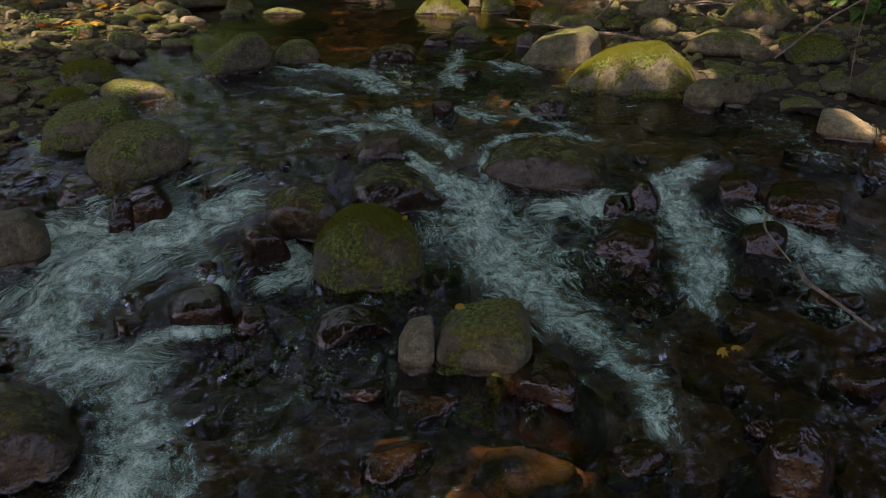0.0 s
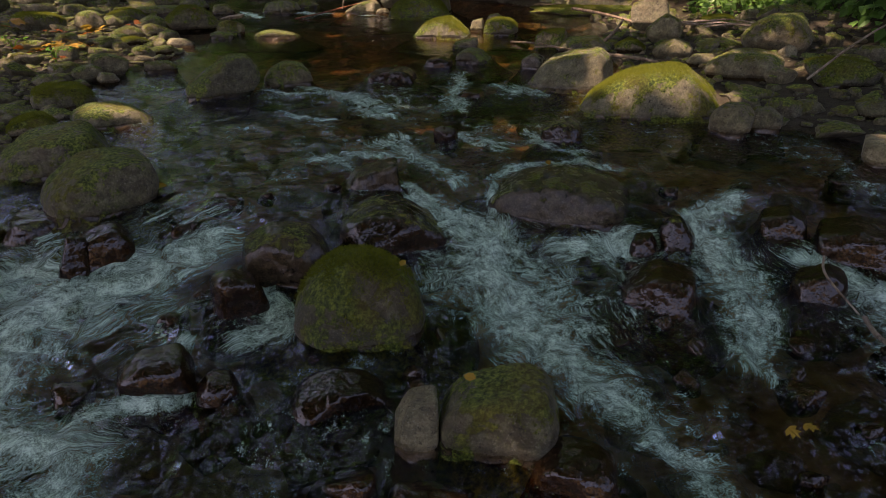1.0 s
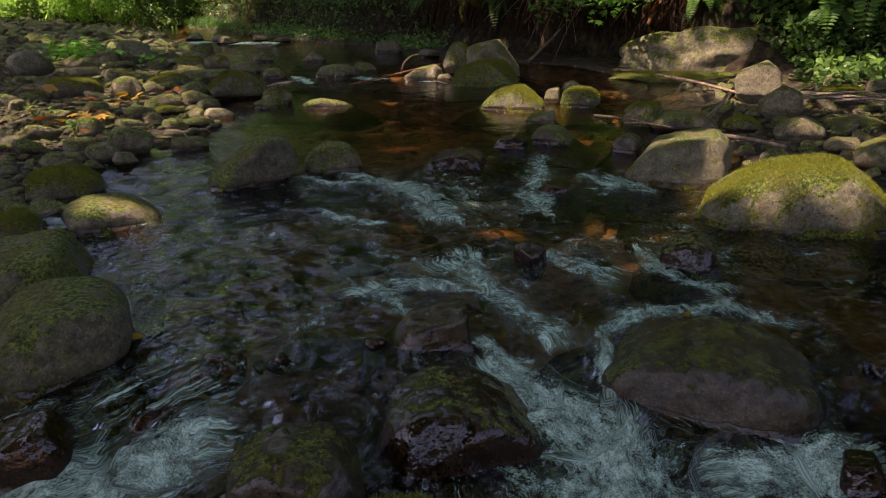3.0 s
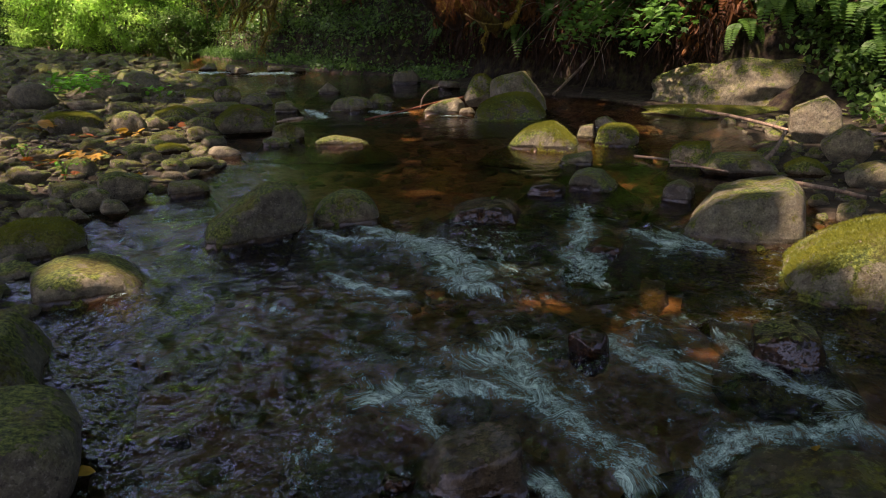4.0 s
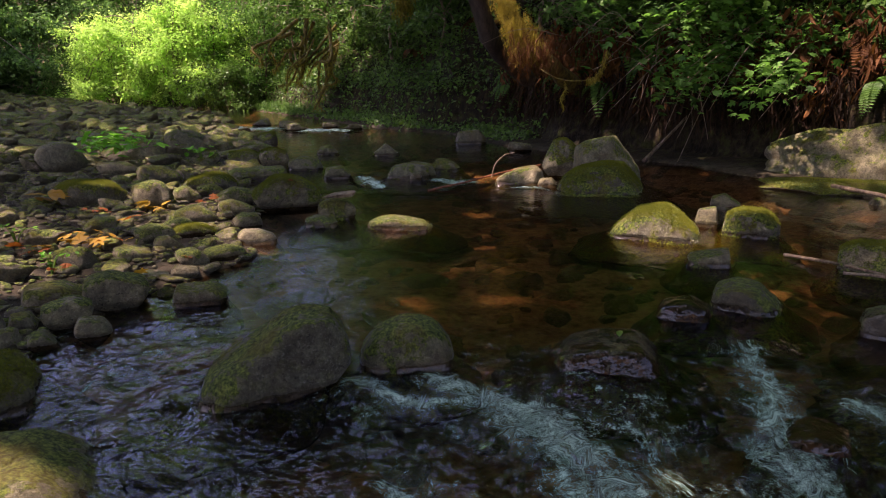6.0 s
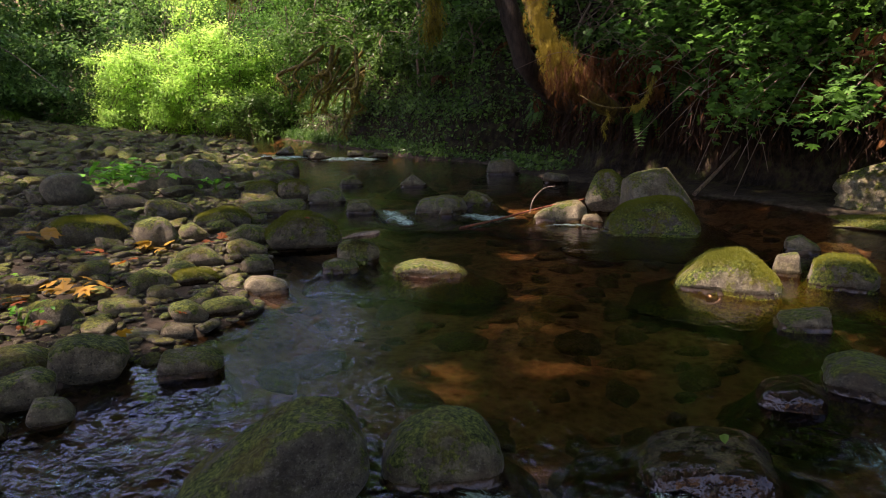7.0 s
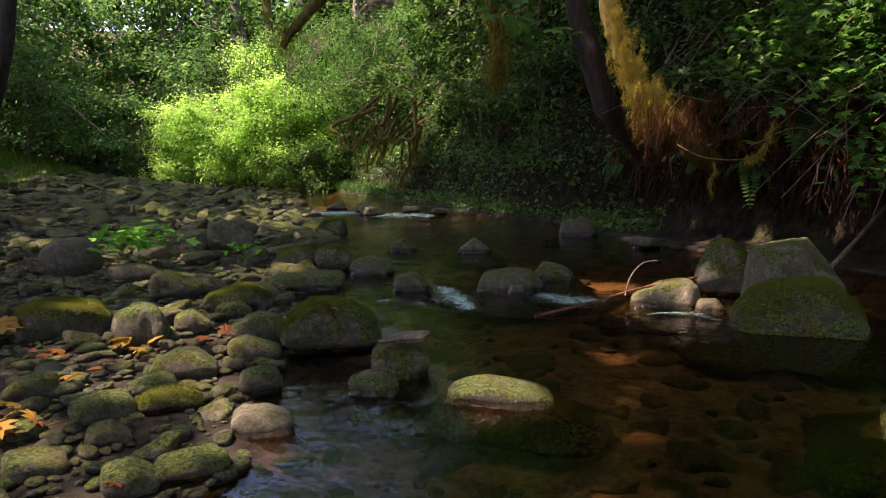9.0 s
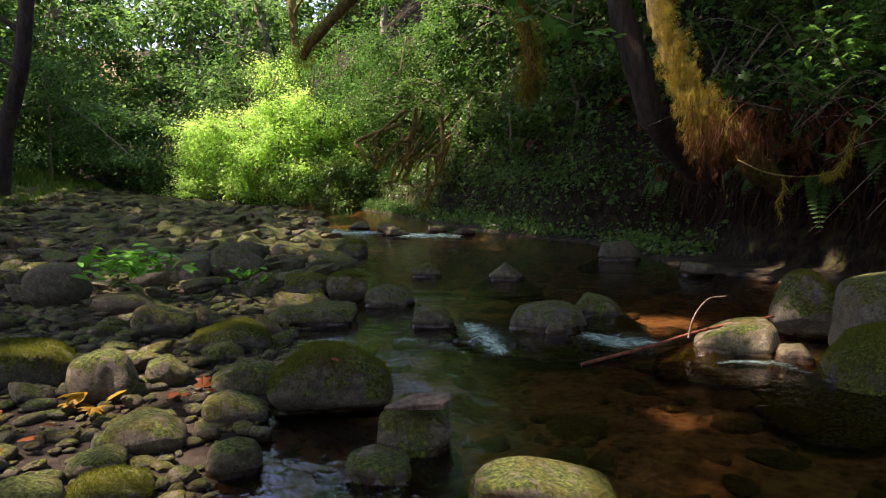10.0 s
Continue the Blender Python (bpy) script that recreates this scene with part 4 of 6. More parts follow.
rock(-3.41, 7.79, 0.00, 36, 0.10, 0.13, ((-5, 0.1), (30, 0.08), (80, 0.08), (155, 0.09), (175, 0.1)), 0.1, 0.4, 0.1, "smooth grey stone by the side channel")
rock(-3.89, 7.82, 0.02, 40, 0.09, 0.09, ((5, 0.08), (30, 0.06), (90, 0.06), (160, 0.07), (175, 0.08)), 0.6, 0.4, 0, "round moss topped stone by the side channel", "stone")
rock(-3.58, 7.63, -0.00, 39, 0.10, 0.09, ((5, 0.09), (40, 0.04), (95, 0.06), (150, 0.08), (175, 0.1)), 0.3, 0.4, 0.1, "small angular stone by the side channel", "stone")
rock(-3.64, 8.35, 0.01, 35, 0.19, 0.23, ((10, 0.19), (70, 0.14), (105, 0.16), (170, 0.19)), 0.45, 0.4, 0, "grey weathered stone at the pool edge")
rock(-4.06, 8.28, 0.03, 39, 0.19, 0.11, ((5, 0.19), (55, 0.1), (90, 0.08), (155, 0.16), (170, 0.18)), 0.5, 0.3, 0, "dark mossy slab on the gravel bar")
rock(-4.01, 7.69, 0.02, 42, 0.11, 0.11, ((5, 0.09), (20, 0.08), (85, 0.07), (130, 0.07), (175, 0.1)), 0.5, 0.3, 0, "dark mossy stone beside the channel")
rock(-4.84, 9.87, 0.15, 36, 0.13, 0.11, ((10, 0.13), (90, 0.08), (135, 0.09), (175, 0.13)), 0.5, 0.4, 0, "mossy stone on the gravel")
rock(-3.71, 8.88, 0.05, 32, 0.09, 0.05, ((5, 0.1), (45, 0.06), (80, 0.02), (125, 0.06), (175, 0.1)), 0.05, 0.8, 0, "small tan stone on the gravel", "stone")
rock(-3.51, 8.96, 0.05, 30, 0.09, 0.07, ((5, 0.1), (35, 0.07), (80, 0.04), (145, 0.08), (175, 0.1)), 0.2, 0.35, 0, "small grey stone on the gravel", "stone")
rock(-4.88, 8.80, 0.07, 41, 0.11, 0.11, ((10, 0.08), (85, 0.07), (155, 0.09), (175, 0.1)), 0.2, 0.45, 0, "smooth grey stone on the gravel")
rock(3.09, 5.15, -0.08, -31, 0.21, 0.16, ((10, 0.21), (65, 0.08), (90, 0.11), (180, 0.22)), 0, 1, 0.25, "pale angular rock with a wet foot", sharp=16)
rock(1.34, 4.23, -0.25, -26, 0.10, 0.15, ((10, 0.11), (40, 0.08), (80, 0.1), (135, 0.11), (190, 0.11)), 0.12, 0.03, 1, "small black wet rock between two chutes")
rock(1.13, 4.22, -0.26, -22, 0.09, 0.07, ((5, 0.09), (45, 0.06), (100, 0.04), (170, 0.08)), 0, 0.02, 1, "small black wet stone between two chutes", "stone")
rock(0.72, 4.73, -0.21, -16, 0.36, 0.21, ((10, 0.44), (70, 0.19), (85, 0.15), (100, 0.15), (120, 0.23), (170, 0.43)), 0.12, 0.15, 0.85, "broad dark rock with water spilling round it", sharp=9)
rock(0.93, 5.83, -0.06, -14, 0.16, 0.13, ((10, 0.18), (25, 0.15), (75, 0.09), (105, 0.09), (175, 0.18)), 0.3, 0.05, 1, "black wet rock standing in fast water")
rock(1.08, 3.76, -0.33, -16, 0.20, 0.14, ((10, 0.22), (85, 0.1), (115, 0.1), (160, 0.2)), 0, 0.2, 1, "flat brown rock just under the water")
rock(1.96, 4.35, -0.21, -24, 0.15, 0.12, ((5, 0.15), (65, 0.09), (105, 0.07), (170, 0.14)), 0, 0.06, 1, "dark wet rock at the side rapid")
rock(2.32, 4.13, -0.27, -30, 0.23, 0.16, ((10, 0.23), (80, 0.11), (105, 0.12), (175, 0.24)), 0, 0.12, 1, "dark wet ledge rock in the side rapid")
rock(1.90, 3.74, -0.32, -27, 0.15, 0.14, ((5, 0.14), (70, 0.1), (110, 0.08), (175, 0.14)), 0, 0.04, 1, "black wet rock in the side rapid")
rock(1.31, 1.99, -0.41, -34, 0.14, 0.20, ((5, 0.14), (20, 0.13), (65, 0.12), (115, 0.13), (175, 0.13)), 0, 0.2, 1, "reddish wet rock under thin water")
boulder(3.08, 6.39, -0.05, 0.35, 0.28, 0.15, -26, .1, .3, .1, "rounded grey stone on the bank")
boulder(3.47, 6.09, 0.01, 0.35, 0.28, 0.16, -30, .1, .2, .1, "rounded dark grey stone on the bank")
boulder(3.75, 7.23, 0.06, 0.67, 0.54, 0.25, -27, .6, .3, .1, "moss covered boulder on the bank")
boulder(3.69, 8.27, 0.16, 0.22, 0.18, 0.12, -24, 0, 1, 0, "small whitish stone on the bank", "stone")
boulder(0.02, 5.74, -0.06, 0.19, 0.15, 0.11, -0, 0, .05, 1, "small black wet rock in the pool", "stone")
boulder(3.72, 5.84, 0.02, 0.69, 0.55, 0.35, -33, .3, .2, .1, "dark mossy boulder on the bank")
boulder(-7.26, 15.68, 0.42, 0.55, 0.44, 0.24, 35, .1, .35, 0, "grey block on the gravel bar")
boulder(-7.51, 18.01, 0.23, 0.38, 0.30, 0.27, 30, .5, .3, 0, "mossy stone at the pool edge")
boulder(-6.87, 18.04, 0.23, 0.42, 0.33, 0.23, 27, .7, .2, 0, "dark green mossy stone at the pool edge")
boulder(-1.62, 16.92, 0.22, 0.44, 0.36, 0.18, -1, .1, .2, .2, "dark stone below the steep bank")

for x, y, w, h, lab in ((-8.0, 22.0, .5, .22, "rust brown rock in the far riffle"), (-7.6, 21.5, .6, .2, "dark wet rock in the far riffle"), (-6.9, 22.1, .45, .16, "mossy rock in the far riffle"), (-6.2, 21.8, .5, .14, "low dark rock in the far riffle"), (-9.0, 22.5, .5, .2, "grey rock in the far riffle")):
    boulder(x, y, float(level(x, y)), w, w * .8, h, 30, .2, .3, .3, lab, sharp=11)

# ---- the stream ----
foam_lines = []


def foam_line(*points):
    """White water along (x, y, half width)."""
    foam_lines.append(points)


foam_line((-0.19, 4.67, 0.08), (0.03, 4.50, 0.14), (0.25, 4.31, 0.22), (0.30, 3.95, 0.26), (0.34, 3.57, 0.23), (0.44, 3.28, 0.18), (0.61, 3.01, 0.11), (0.81, 2.77, 0.07), (0.91, 2.52, 0.05), (0.91, 2.20, 0.04))
foam_line((-1.26, 4.07, 0.09), (-1.54, 3.92, 0.24), (-1.73, 3.67, 0.30), (-1.96, 3.50, 0.24), (-2.02, 3.22, 0.26), (-1.83, 2.81, 0.16), (-1.62, 2.66, 0.14), (-1.41, 2.57, 0.15), (-1.24, 2.36, 0.12), (-1.14, 2.13, 0.14), (-1.14, 1.88, 0.19))
foam_line((-2.32, 3.86, 0.16), (-2.15, 3.80, 0.20), (-2.27, 3.62, 0.12))
foam_line((-0.86, 3.77, 0.05), (-0.76, 3.45, 0.10), (-0.88, 3.34, 0.08))
foam_line((-1.18, 3.31, 0.05), (-1.09, 2.94, 0.07), (-1.33, 2.85, 0.07), (-1.45, 2.68, 0.06))
foam_line((1.45, 4.41, 0.08), (1.55, 4.17, 0.13), (1.51, 3.80, 0.12), (1.48, 3.50, 0.12), (1.32, 3.10, 0.06))
foam_line((1.17, 4.26, 0.08), (0.94, 4.21, 0.09), (0.72, 4.18, 0.09))
foam_line((2.01, 4.02, 0.08), (2.16, 3.72, 0.13), (2.30, 3.54, 0.11), (2.31, 3.31, 0.11))
foam_line((1.83, 4.61, 0.06), (1.55, 4.44, 0.10), (1.42, 4.38, 0.06))
foam_line((-0.25, 4.83, 0.04), (0.03, 4.53, 0.10))
foam_line((0.26, 4.56, 0.04), (0.32, 4.93, 0.05), (0.55, 5.11, 0.06), (0.95, 5.23, 0.07), (1.17, 5.03, 0.07))
foam_line((-0.38, 5.63, 0.09), (-0.10, 5.26, 0.11), (0.07, 4.94, 0.08))
foam_line((-1.04, 7.43, 0.07), (-0.86, 7.22, 0.11), (-0.66, 7.03, 0.08), (-0.55, 6.65, 0.08), (-0.48, 6.49, 0.07))
foam_line((0.18, 8.12, 0.08), (0.18, 7.65, 0.11), (0.13, 7.12, 0.11), (0.17, 6.87, 0.06))
foam_line((0.73, 7.58, 0.05), (0.86, 7.41, 0.06), (1.00, 7.22, 0.05))
foam_line((-1.39, 7.56, 0.06), (-1.04, 7.41, 0.08), (-0.74, 7.11, 0.11), (-0.55, 6.46, 0.08))
foam_line((-0.81, 5.33, 0.07), (-0.65, 5.04, 0.05))
foam_line((-0.32, 5.78, 0.07), (-0.27, 5.62, 0.05))
foam_line((-3.50, 13.56, 0.07), (-3.26, 13.11, 0.11), (-3.08, 12.80, 0.06))
foam_line((-2.51, 13.44, 0.08), (-2.27, 13.32, 0.14), (-2.06, 13.39, 0.09))
foam_line((-9.6, 21.95, 0.26), (-8.9, 21.6, .3), (-8.39, 21.84, 0.32))
foam_line((-7.32, 21.53, 0.28), (-6.39, 21.39, 0.26))
foam_line((-1.10, 7.45, 0.07), (-0.85, 7.28, 0.12), (-0.60, 6.87, 0.12), (-0.58, 6.50, 0.09))
foam_line((0.15, 8.01, 0.06), (0.21, 7.68, 0.10), (0.08, 7.30, 0.06), (0.02, 7.11, 0.09), (0.11, 6.87, 0.09), (0.13, 6.61, 0.06))
foam_line((0.49, 7.50, 0.05), (0.63, 7.45, 0.06), (0.80, 7.30, 0.07), (0.96, 7.15, 0.05))
foam_line((0.14, 5.84, 0.06), (0.27, 5.73, 0.08), (0.42, 5.59, 0.08))
foam_line((-0.39, 5.81, 0.06), (-0.27, 5.53, 0.08), (-0.23, 5.36, 0.06), (-0.55, 5.37, 0.05), (-0.88, 5.28, 0.05))
foam_line((0.70, 6.00, 0.05), (0.74, 5.66, 0.07), (0.95, 5.40, 0.06))
foam_line((-1.78, 7.42, 0.04), (-1.33, 7.30, 0.05), (-1.10, 7.42, 0.05))
foam_line((-1.37, 6.66, 0.04), (-0.95, 6.40, 0.05))
foam_line((-1.47, 12.99, 0.04), (-1.18, 13.01, 0.05), (-0.99, 12.86, 0.03))

wx, wy, wf = grid_arrays(steps((-30, -11, .5), (-11, -4, .09), (-4, 4.2, .028), (4.2, 6.5, .1)),
                         steps((-4, 0.8, .15), (0.8, 9.2, .028), (9.2, 16, .07), (16, 23, .1), (23, 40, .25)))
foam, rush = np.zeros(len(wx)), np.zeros(len(wx))
across, along = wx.copy(), wy.copy()                # the current's own coordinates
nearest = np.full(len(wx), 2.6)
bend = 0.09 * noise2(wx, wy, 2.2, seed=3.0) + .04 * noise2(wx, wy, 8, 2, 5.0), 0.09 * noise2(wx, wy, 2.2, seed=9.0)
for points in foam_lines:
    run = 0.0
    for (x0, y0, r0), (x1, y1, r1) in zip(points[:-1], points[1:]):
        near = np.flatnonzero(np.abs(wy - (y0 + y1) / 2) < abs(y1 - y0) / 2 + 4 * max(r0, r1) + .5)
        px, py = (wx + bend[0])[near] - x0, (wy + bend[1])[near] - y0
        dx, dy = x1 - x0, y1 - y0
        length = math.hypot(dx, dy) + 1e-9
        s = np.clip((px * dx + py * dy) / length ** 2, 0, 1)
        side = (px * dy - py * dx) / length
        dist = np.hypot(px - s * dx, py - s * dy) / (r0 + (r1 - r0) * s)
        foam[near] = np.maximum(foam[near], np.exp(-(dist / 1.3) ** 2))
        rush[near] = np.maximum(rush[near], np.exp(-(dist / 3.0) ** 2))
        closer = dist < nearest[near]
        hit = near[closer]
        nearest[hit], across[hit], along[hit] = dist[closer], side[closer] + x0, run + (s * length)[closer]
        run += length
rush = np.clip(rush + 0.62 * (1 - smooth(4.8, 5.6, wy)) + 0.72 * smooth(4.4, 4.9, wy) * (1 - smooth(7.3, 8.8, wy)) + 0.05 + 0.06 * smooth(0, .5, noise2(wx, wy, .7, 2, 12.0)), 0, 1)
# Loose foam flecks, which also serve as painted glints on rough water.
fleck_glint = np.clip(noise2(wx, wy * .6, 3.0, 3, 4.0) + .30, 0, 1)
foam = np.where((wy > 4.85) & (wy < 9), foam * .80, foam)
foam = np.clip(foam + (0.20 + 0.46 * fleck_glint) * np.clip(rush * 1.6 - .35, 0, 1) * (1 - foam), 0, 1)
# broken water where the current meets a rock
for x, y, r in rock_spots:
    if 1.5 < y < 8.5 and r < .8:
        near = np.flatnonzero((np.abs(wx - x) < r + .3) & (np.abs(wy - y) < r + .3))
        ring = np.exp(-((np.hypot(wx[near] - x, wy[near] - y) - r * .95) / .07) ** 2)
        foam[near] = np.maximum(foam[near], .42 * ring * np.clip(rush[near] * 1.6 - .3, 0, 1))
wz = level(wx, wy)
wz = wz + rush * (0.034 * noise2(wx, wy * .6, 4.5, 3, 1.0) + 0.018 * noise2(wx, wy * .7, 14, 2, 2.0)) + 0.045 * foam * (0.3 + noise2(across, along * .6, 11, 3, 6.0)) + 0.004 * noise2(wx, wy, 3, 2)
keep = (wx > left_edge(wy) - 0.9) & (wx < right_edge(wy) + 0.9)
wf = wf[keep[wf].all(1)]
used = np.unique(wf)
renumber = np.full(len(wx), -1)
renumber[used] = np.arange(len(used))
water = link_mesh("water", np.stack([wx, wy, wz], 1)[used], renumber[wf], WATER)
tagged(water, "clear brown stream water with white rapids", "water", kind="structure")
attr = water.data.color_attributes.new("flow", "FLOAT_COLOR", "POINT")
attr.data.foreach_set("color", np.stack([foam, rush, rush * 0, rush * 0 + 1], 1)[used].astype(np.float32).ravel())
attr = water.data.attributes.new("current", "FLOAT_VECTOR", "POINT")
attr.data.foreach_set("vector", np.stack([across, along, across * 0], 1)[used].astype(np.float32).ravel())

# ---- gravel bar ----
COBBLES = [rock_arrays(500 + k, 4, 11.0 if k % 2 else 22.0, 0.10, .85) for k in range(14)]
FAR_COBBLES = [rock_arrays(540 + k, 3, 14.0 if k % 2 else 28.0, 0.14, .75) for k in range(14)]
PEBBLES = [rock_arrays(600 + k, 2, 18.0, 0.12, .7) for k in range(10)]
cobble_meshes = []
for v, f in COBBLES:
    me = link_mesh("cobble", v, f, ROCK)
    cobble_meshes.append(me.data)
    bpy.data.objects.remove(me)


def scatter(n, pick, size_range, gap=0.8, power=2.2):
    """Stones dropped at random places that pick() gives, none inside another."""
    px, py, pr = [list(c) for c in zip(*rock_spots)]
    px, py, pr = np.array(px + [0.0] * n), np.array(py + [0.0] * n), np.array(pr + [0.0] * n)
    m, made = len(rock_spots), []
    sizes = np.sort(size_range[0] + (size_range[1] - size_range[0]) * rng.random(n) ** power)[::-1]
    for s in sizes:
        for tries in range(12):
            x, y = pick()
            if (np.hypot(px[:m] - x, py[:m] - y) > (pr[:m] + s / 2) * gap).all():
                px[m], py[m], pr[m] = x, y, s / 2
                m += 1
                made.append((x, y, s))
                break
    rock_spots.extend((x, y, s / 2) for x, y, s in made)
    return made


def on_bar():
    y = rng.uniform(5.5, 14.5)
    return left_edge(y) - rng.random() ** 1.2 * 6.5 + 0.25, y


def on_far_bar():
    y = rng.uniform(13.5, 27)
    return left_edge(y) - rng.random() ** 1.2 * 10 + 0.1, y


def on_right_bank():
    y = rng.uniform(4.6, 12.5)
    return right_edge(y) + rng.random() * 3.2 - 0.1, y


def near_edge_left():
    y = rng.uniform(2.0, 6.0)
    return left_edge(y) - rng.random() * 2, y


loose = []
for made, singles in ((scatter(420, on_bar, (.10, .36)), 150), (scatter(300, on_right_bank, (.11, .36), .72), 150),
                      (scatter(90, near_edge_left, (.12, .3)), 40), (scatter(1700, on_far_bar, (.08, .62), .62, 2.8), 30)):
    for k, (x, y, s) in enumerate(made):
        z = float(land(x, y))
        low = .62 if y > 14.5 else .9
        size = (s / 2 * rng.uniform(.8, 1.2), s / 2 * rng.uniform(.6, .95), s / 2 * rng.uniform(.4, .8) * low)
        turn = Matrix.Translation((x, y, z + size[2] * 0.35)) @ pose(0, 0, 0, rng.uniform(-22, 22), rng.uniform(-22, 22), rng.uniform(0, 360)) @ Matrix.Diagonal((*size, 1))
        tint = (rng.uniform(.2, .66), rng.uniform(.05, .5), 0, 1)
        if k < singles:
            ob = share("cobble", cobble_meshes[rng.integers(14)], turn)
            ob.color = tint
            tagged(ob, "rounded mossy grey stone on the gravel bar" if tint[0] > .3 else "rounded bare grey stone on the gravel bar", "stone", "stones of the gravel bar")
        else:
            v, f = FAR_COBBLES[rng.integers(14)]
            m = np.array(turn)
            loose.append((v @ m[:3, :3].T + m[:3, 3], f))
v, f = joined(loose)
far_stones = link_mesh("far_stones", v, f, ROCK, smooth_shade=False)
far_stones.color = (.38, .34, 0, 1)
tagged(far_stones, "grey mossy stones covering the far gravel bar", "stones", kind="stuff")

bits = []


def on_near_bar():
    y = rng.uniform(6, 14.5)
    return left_edge(y) - rng.random() * 5 + .1, y


for made in (scatter(1700, on_near_bar, (.05, .20), .66, 2.4), scatter(3600, on_bar, (.03, .11), .6), scatter(2600, on_far_bar, (.05, .16), .6), scatter(500, on_right_bank, (.04, .14), .7), scatter(300, near_edge_left, (.03, .12), .7)):
    for x, y, s in made:
        v, f = PEBBLES[rng.integers(10)]
        a = rng.uniform(0, 6.28)
        c, n = math.cos(a), math.sin(a)
        v = v * np.array([s / 2, s / 2 * rng.uniform(.5, .9), s / 2 * rng.uniform(.25, .55)])
        bits.append((np.stack([v[:, 0] * c - v[:, 1] * n + x, v[:, 0] * n + v[:, 1] * c + y, v[:, 2] + float(land(x, y)) + s * .12], 1), f))
v, f = joined(bits)
gravel = link_mesh("gravel", v, f, ROCK)
gravel.color = (.3, .12, 0, 1)
tagged(gravel, "small grey pebbles between the larger stones", "gravel", kind="stuff")

# ---- stones under the water and awash in the rapids ----
def in_stream():
    y = rng.uniform(1.2, 15) if rng.random() < .8 else rng.uniform(15, 21)
    return rng.uniform(left_edge(y) + .1, right_edge(y) - .1), y


def in_rapids():
    while True:
        y = rng.uniform(1.9, 5.0)
        x = rng.uniform(max(-3.0, left_edge(y)), min(3.0, right_edge(y)))
        if all(math.hypot(x - a, y - b) > r + .12 for points in foam_lines for a, b, r in points):
            return x, y


sunken = []
for x, y, s in scatter(900, in_stream, (.08, .46), .62, 2.0):
    v, f = COBBLES[rng.integers(14)]
    a = rng.uniform(0, 6.28)
    c, n = math.cos(a), math.sin(a)
    v = v * np.array([s / 2, s / 2 * rng.uniform(.6, .95), min(s * .32, .11)])
    foot = float(land(x, y)) + .02
    proud = min(s * .32, .11) * (.45 if y > 6.5 else 1)   # half silted up in the pool
    top = min(foot + proud, float(level(x, y)) - .03)
    sunken.append((np.stack([v[:, 0] * c - v[:, 1] * n + x, v[:, 0] * n + v[:, 1] * c + y, v[:, 2] + top - v[:, 2].max()], 1), f))
v, f = joined(sunken)
bed_stones = link_mesh("bed_stones", v, f, ROCK)
bed_stones.color = (.05, .4, 0, 1)
tagged(bed_stones, "brown rounded stones on the bed under the water", "stones", kind="stuff")
for x, y, s in scatter(70, in_rapids, (.10, .30), .9, 1.6):
    h = s * rng.uniform(.30, .48)
    ob = share("stone", cobble_meshes[rng.integers(14)], Matrix.Translation((x, y, float(level(x, y)) - h * rng.uniform(.25, .7))) @ pose(0, 0, 0, rng.uniform(-15, 15), rng.uniform(-15, 15), rng.uniform(0, 360)) @ Matrix.Diagonal((s * .55, s * .45, h, 1)))
    ob.color = (0, rng.uniform(.05, .3), 1, 1)
    tagged(ob, "dark wet stone awash in the rapids", "stone", "stones of the rapids")


# ---- plants ----
def bank_points(n, y0, y1, b0, b1):
    y = rng.uniform(y0, y1, n)
    x = right_edge(y) + rng.uniform(b0, b1, n)
    return np.stack([x, y, land(x, y)], 1)


def blanket(name, label, category, pts, size, shape, material, lift=0.25, lean=(-0.5, -0.6, 0.3)):
    """Leaves hanging over a slope."""
    n = len(pts)
    where = pts + rng.normal(size=(n, 3)) * 0.08 + np.array([[-.5, -.35, .45]]) * (rng.random(n) ** 2 * lift)[:, None]
    along = random_dirs(n, 0.5) + np.array(lean)
    normal = random_dirs(n) * 0.7 + np.array([-0.5, -0.6, 0.8])
    v, f = leaf_arrays(where, along, normal, size * (0.5 + rng.random(n)), shape)
    ob = link_mesh(name, v, f, material, smooth_shade=False)
    return tagged(ob, label, category, kind="stuff")


def frond_arrays(length, droop, pairs=22, width=0.16):
    """A fern frond: an arching rib with leaflets on both sides, along +y."""
    s = np.linspace(0, 1, pairs)
    rib = np.stack([0 * s, length * (s - 0.25 * droop * s ** 2), length * (0.55 * s - droop * s ** 2)], 1)
    v0, f0 = tube_arrays(rib, np.linspace(.006, .001, pairs), 4)
    tang = np.gradient(rib, axis=0)
    parts = [(v0, f0)]
    for side in (1, -1):
        reach = width * length * np.sin(np.pi * np.clip(s * .9 + .1, 0, 1)) ** .7 + .01
        along = np.stack([side * np.ones(pairs), 0.25 + 0 * s, -0.15 + 0 * s], 1) + tang * 0.3
        normal = np.cross(tang, np.array([1.0, 0, 0]))
        parts.append(leaf_arrays(rib, along, normal * np.sign(normal[:, 2:3] + 1e-6), reach, (OVAL[0] * np.array([.75, 1, 1]), OVAL[1])))
    return joined(parts)


FRONDS = {}
for key, mat in (("green", LEAF_FERN), ("dead", LEAF_BRACKEN)):
    for k, (length, droop) in enumerate(((.75, .75), (.6, .95), (.9, 1.0))):
        ob = link_mesh("frond", *frond_arrays(length, droop), mat, smooth_shade=False)
        FRONDS[key, k] = ob.data
        bpy.data.objects.remove(ob)


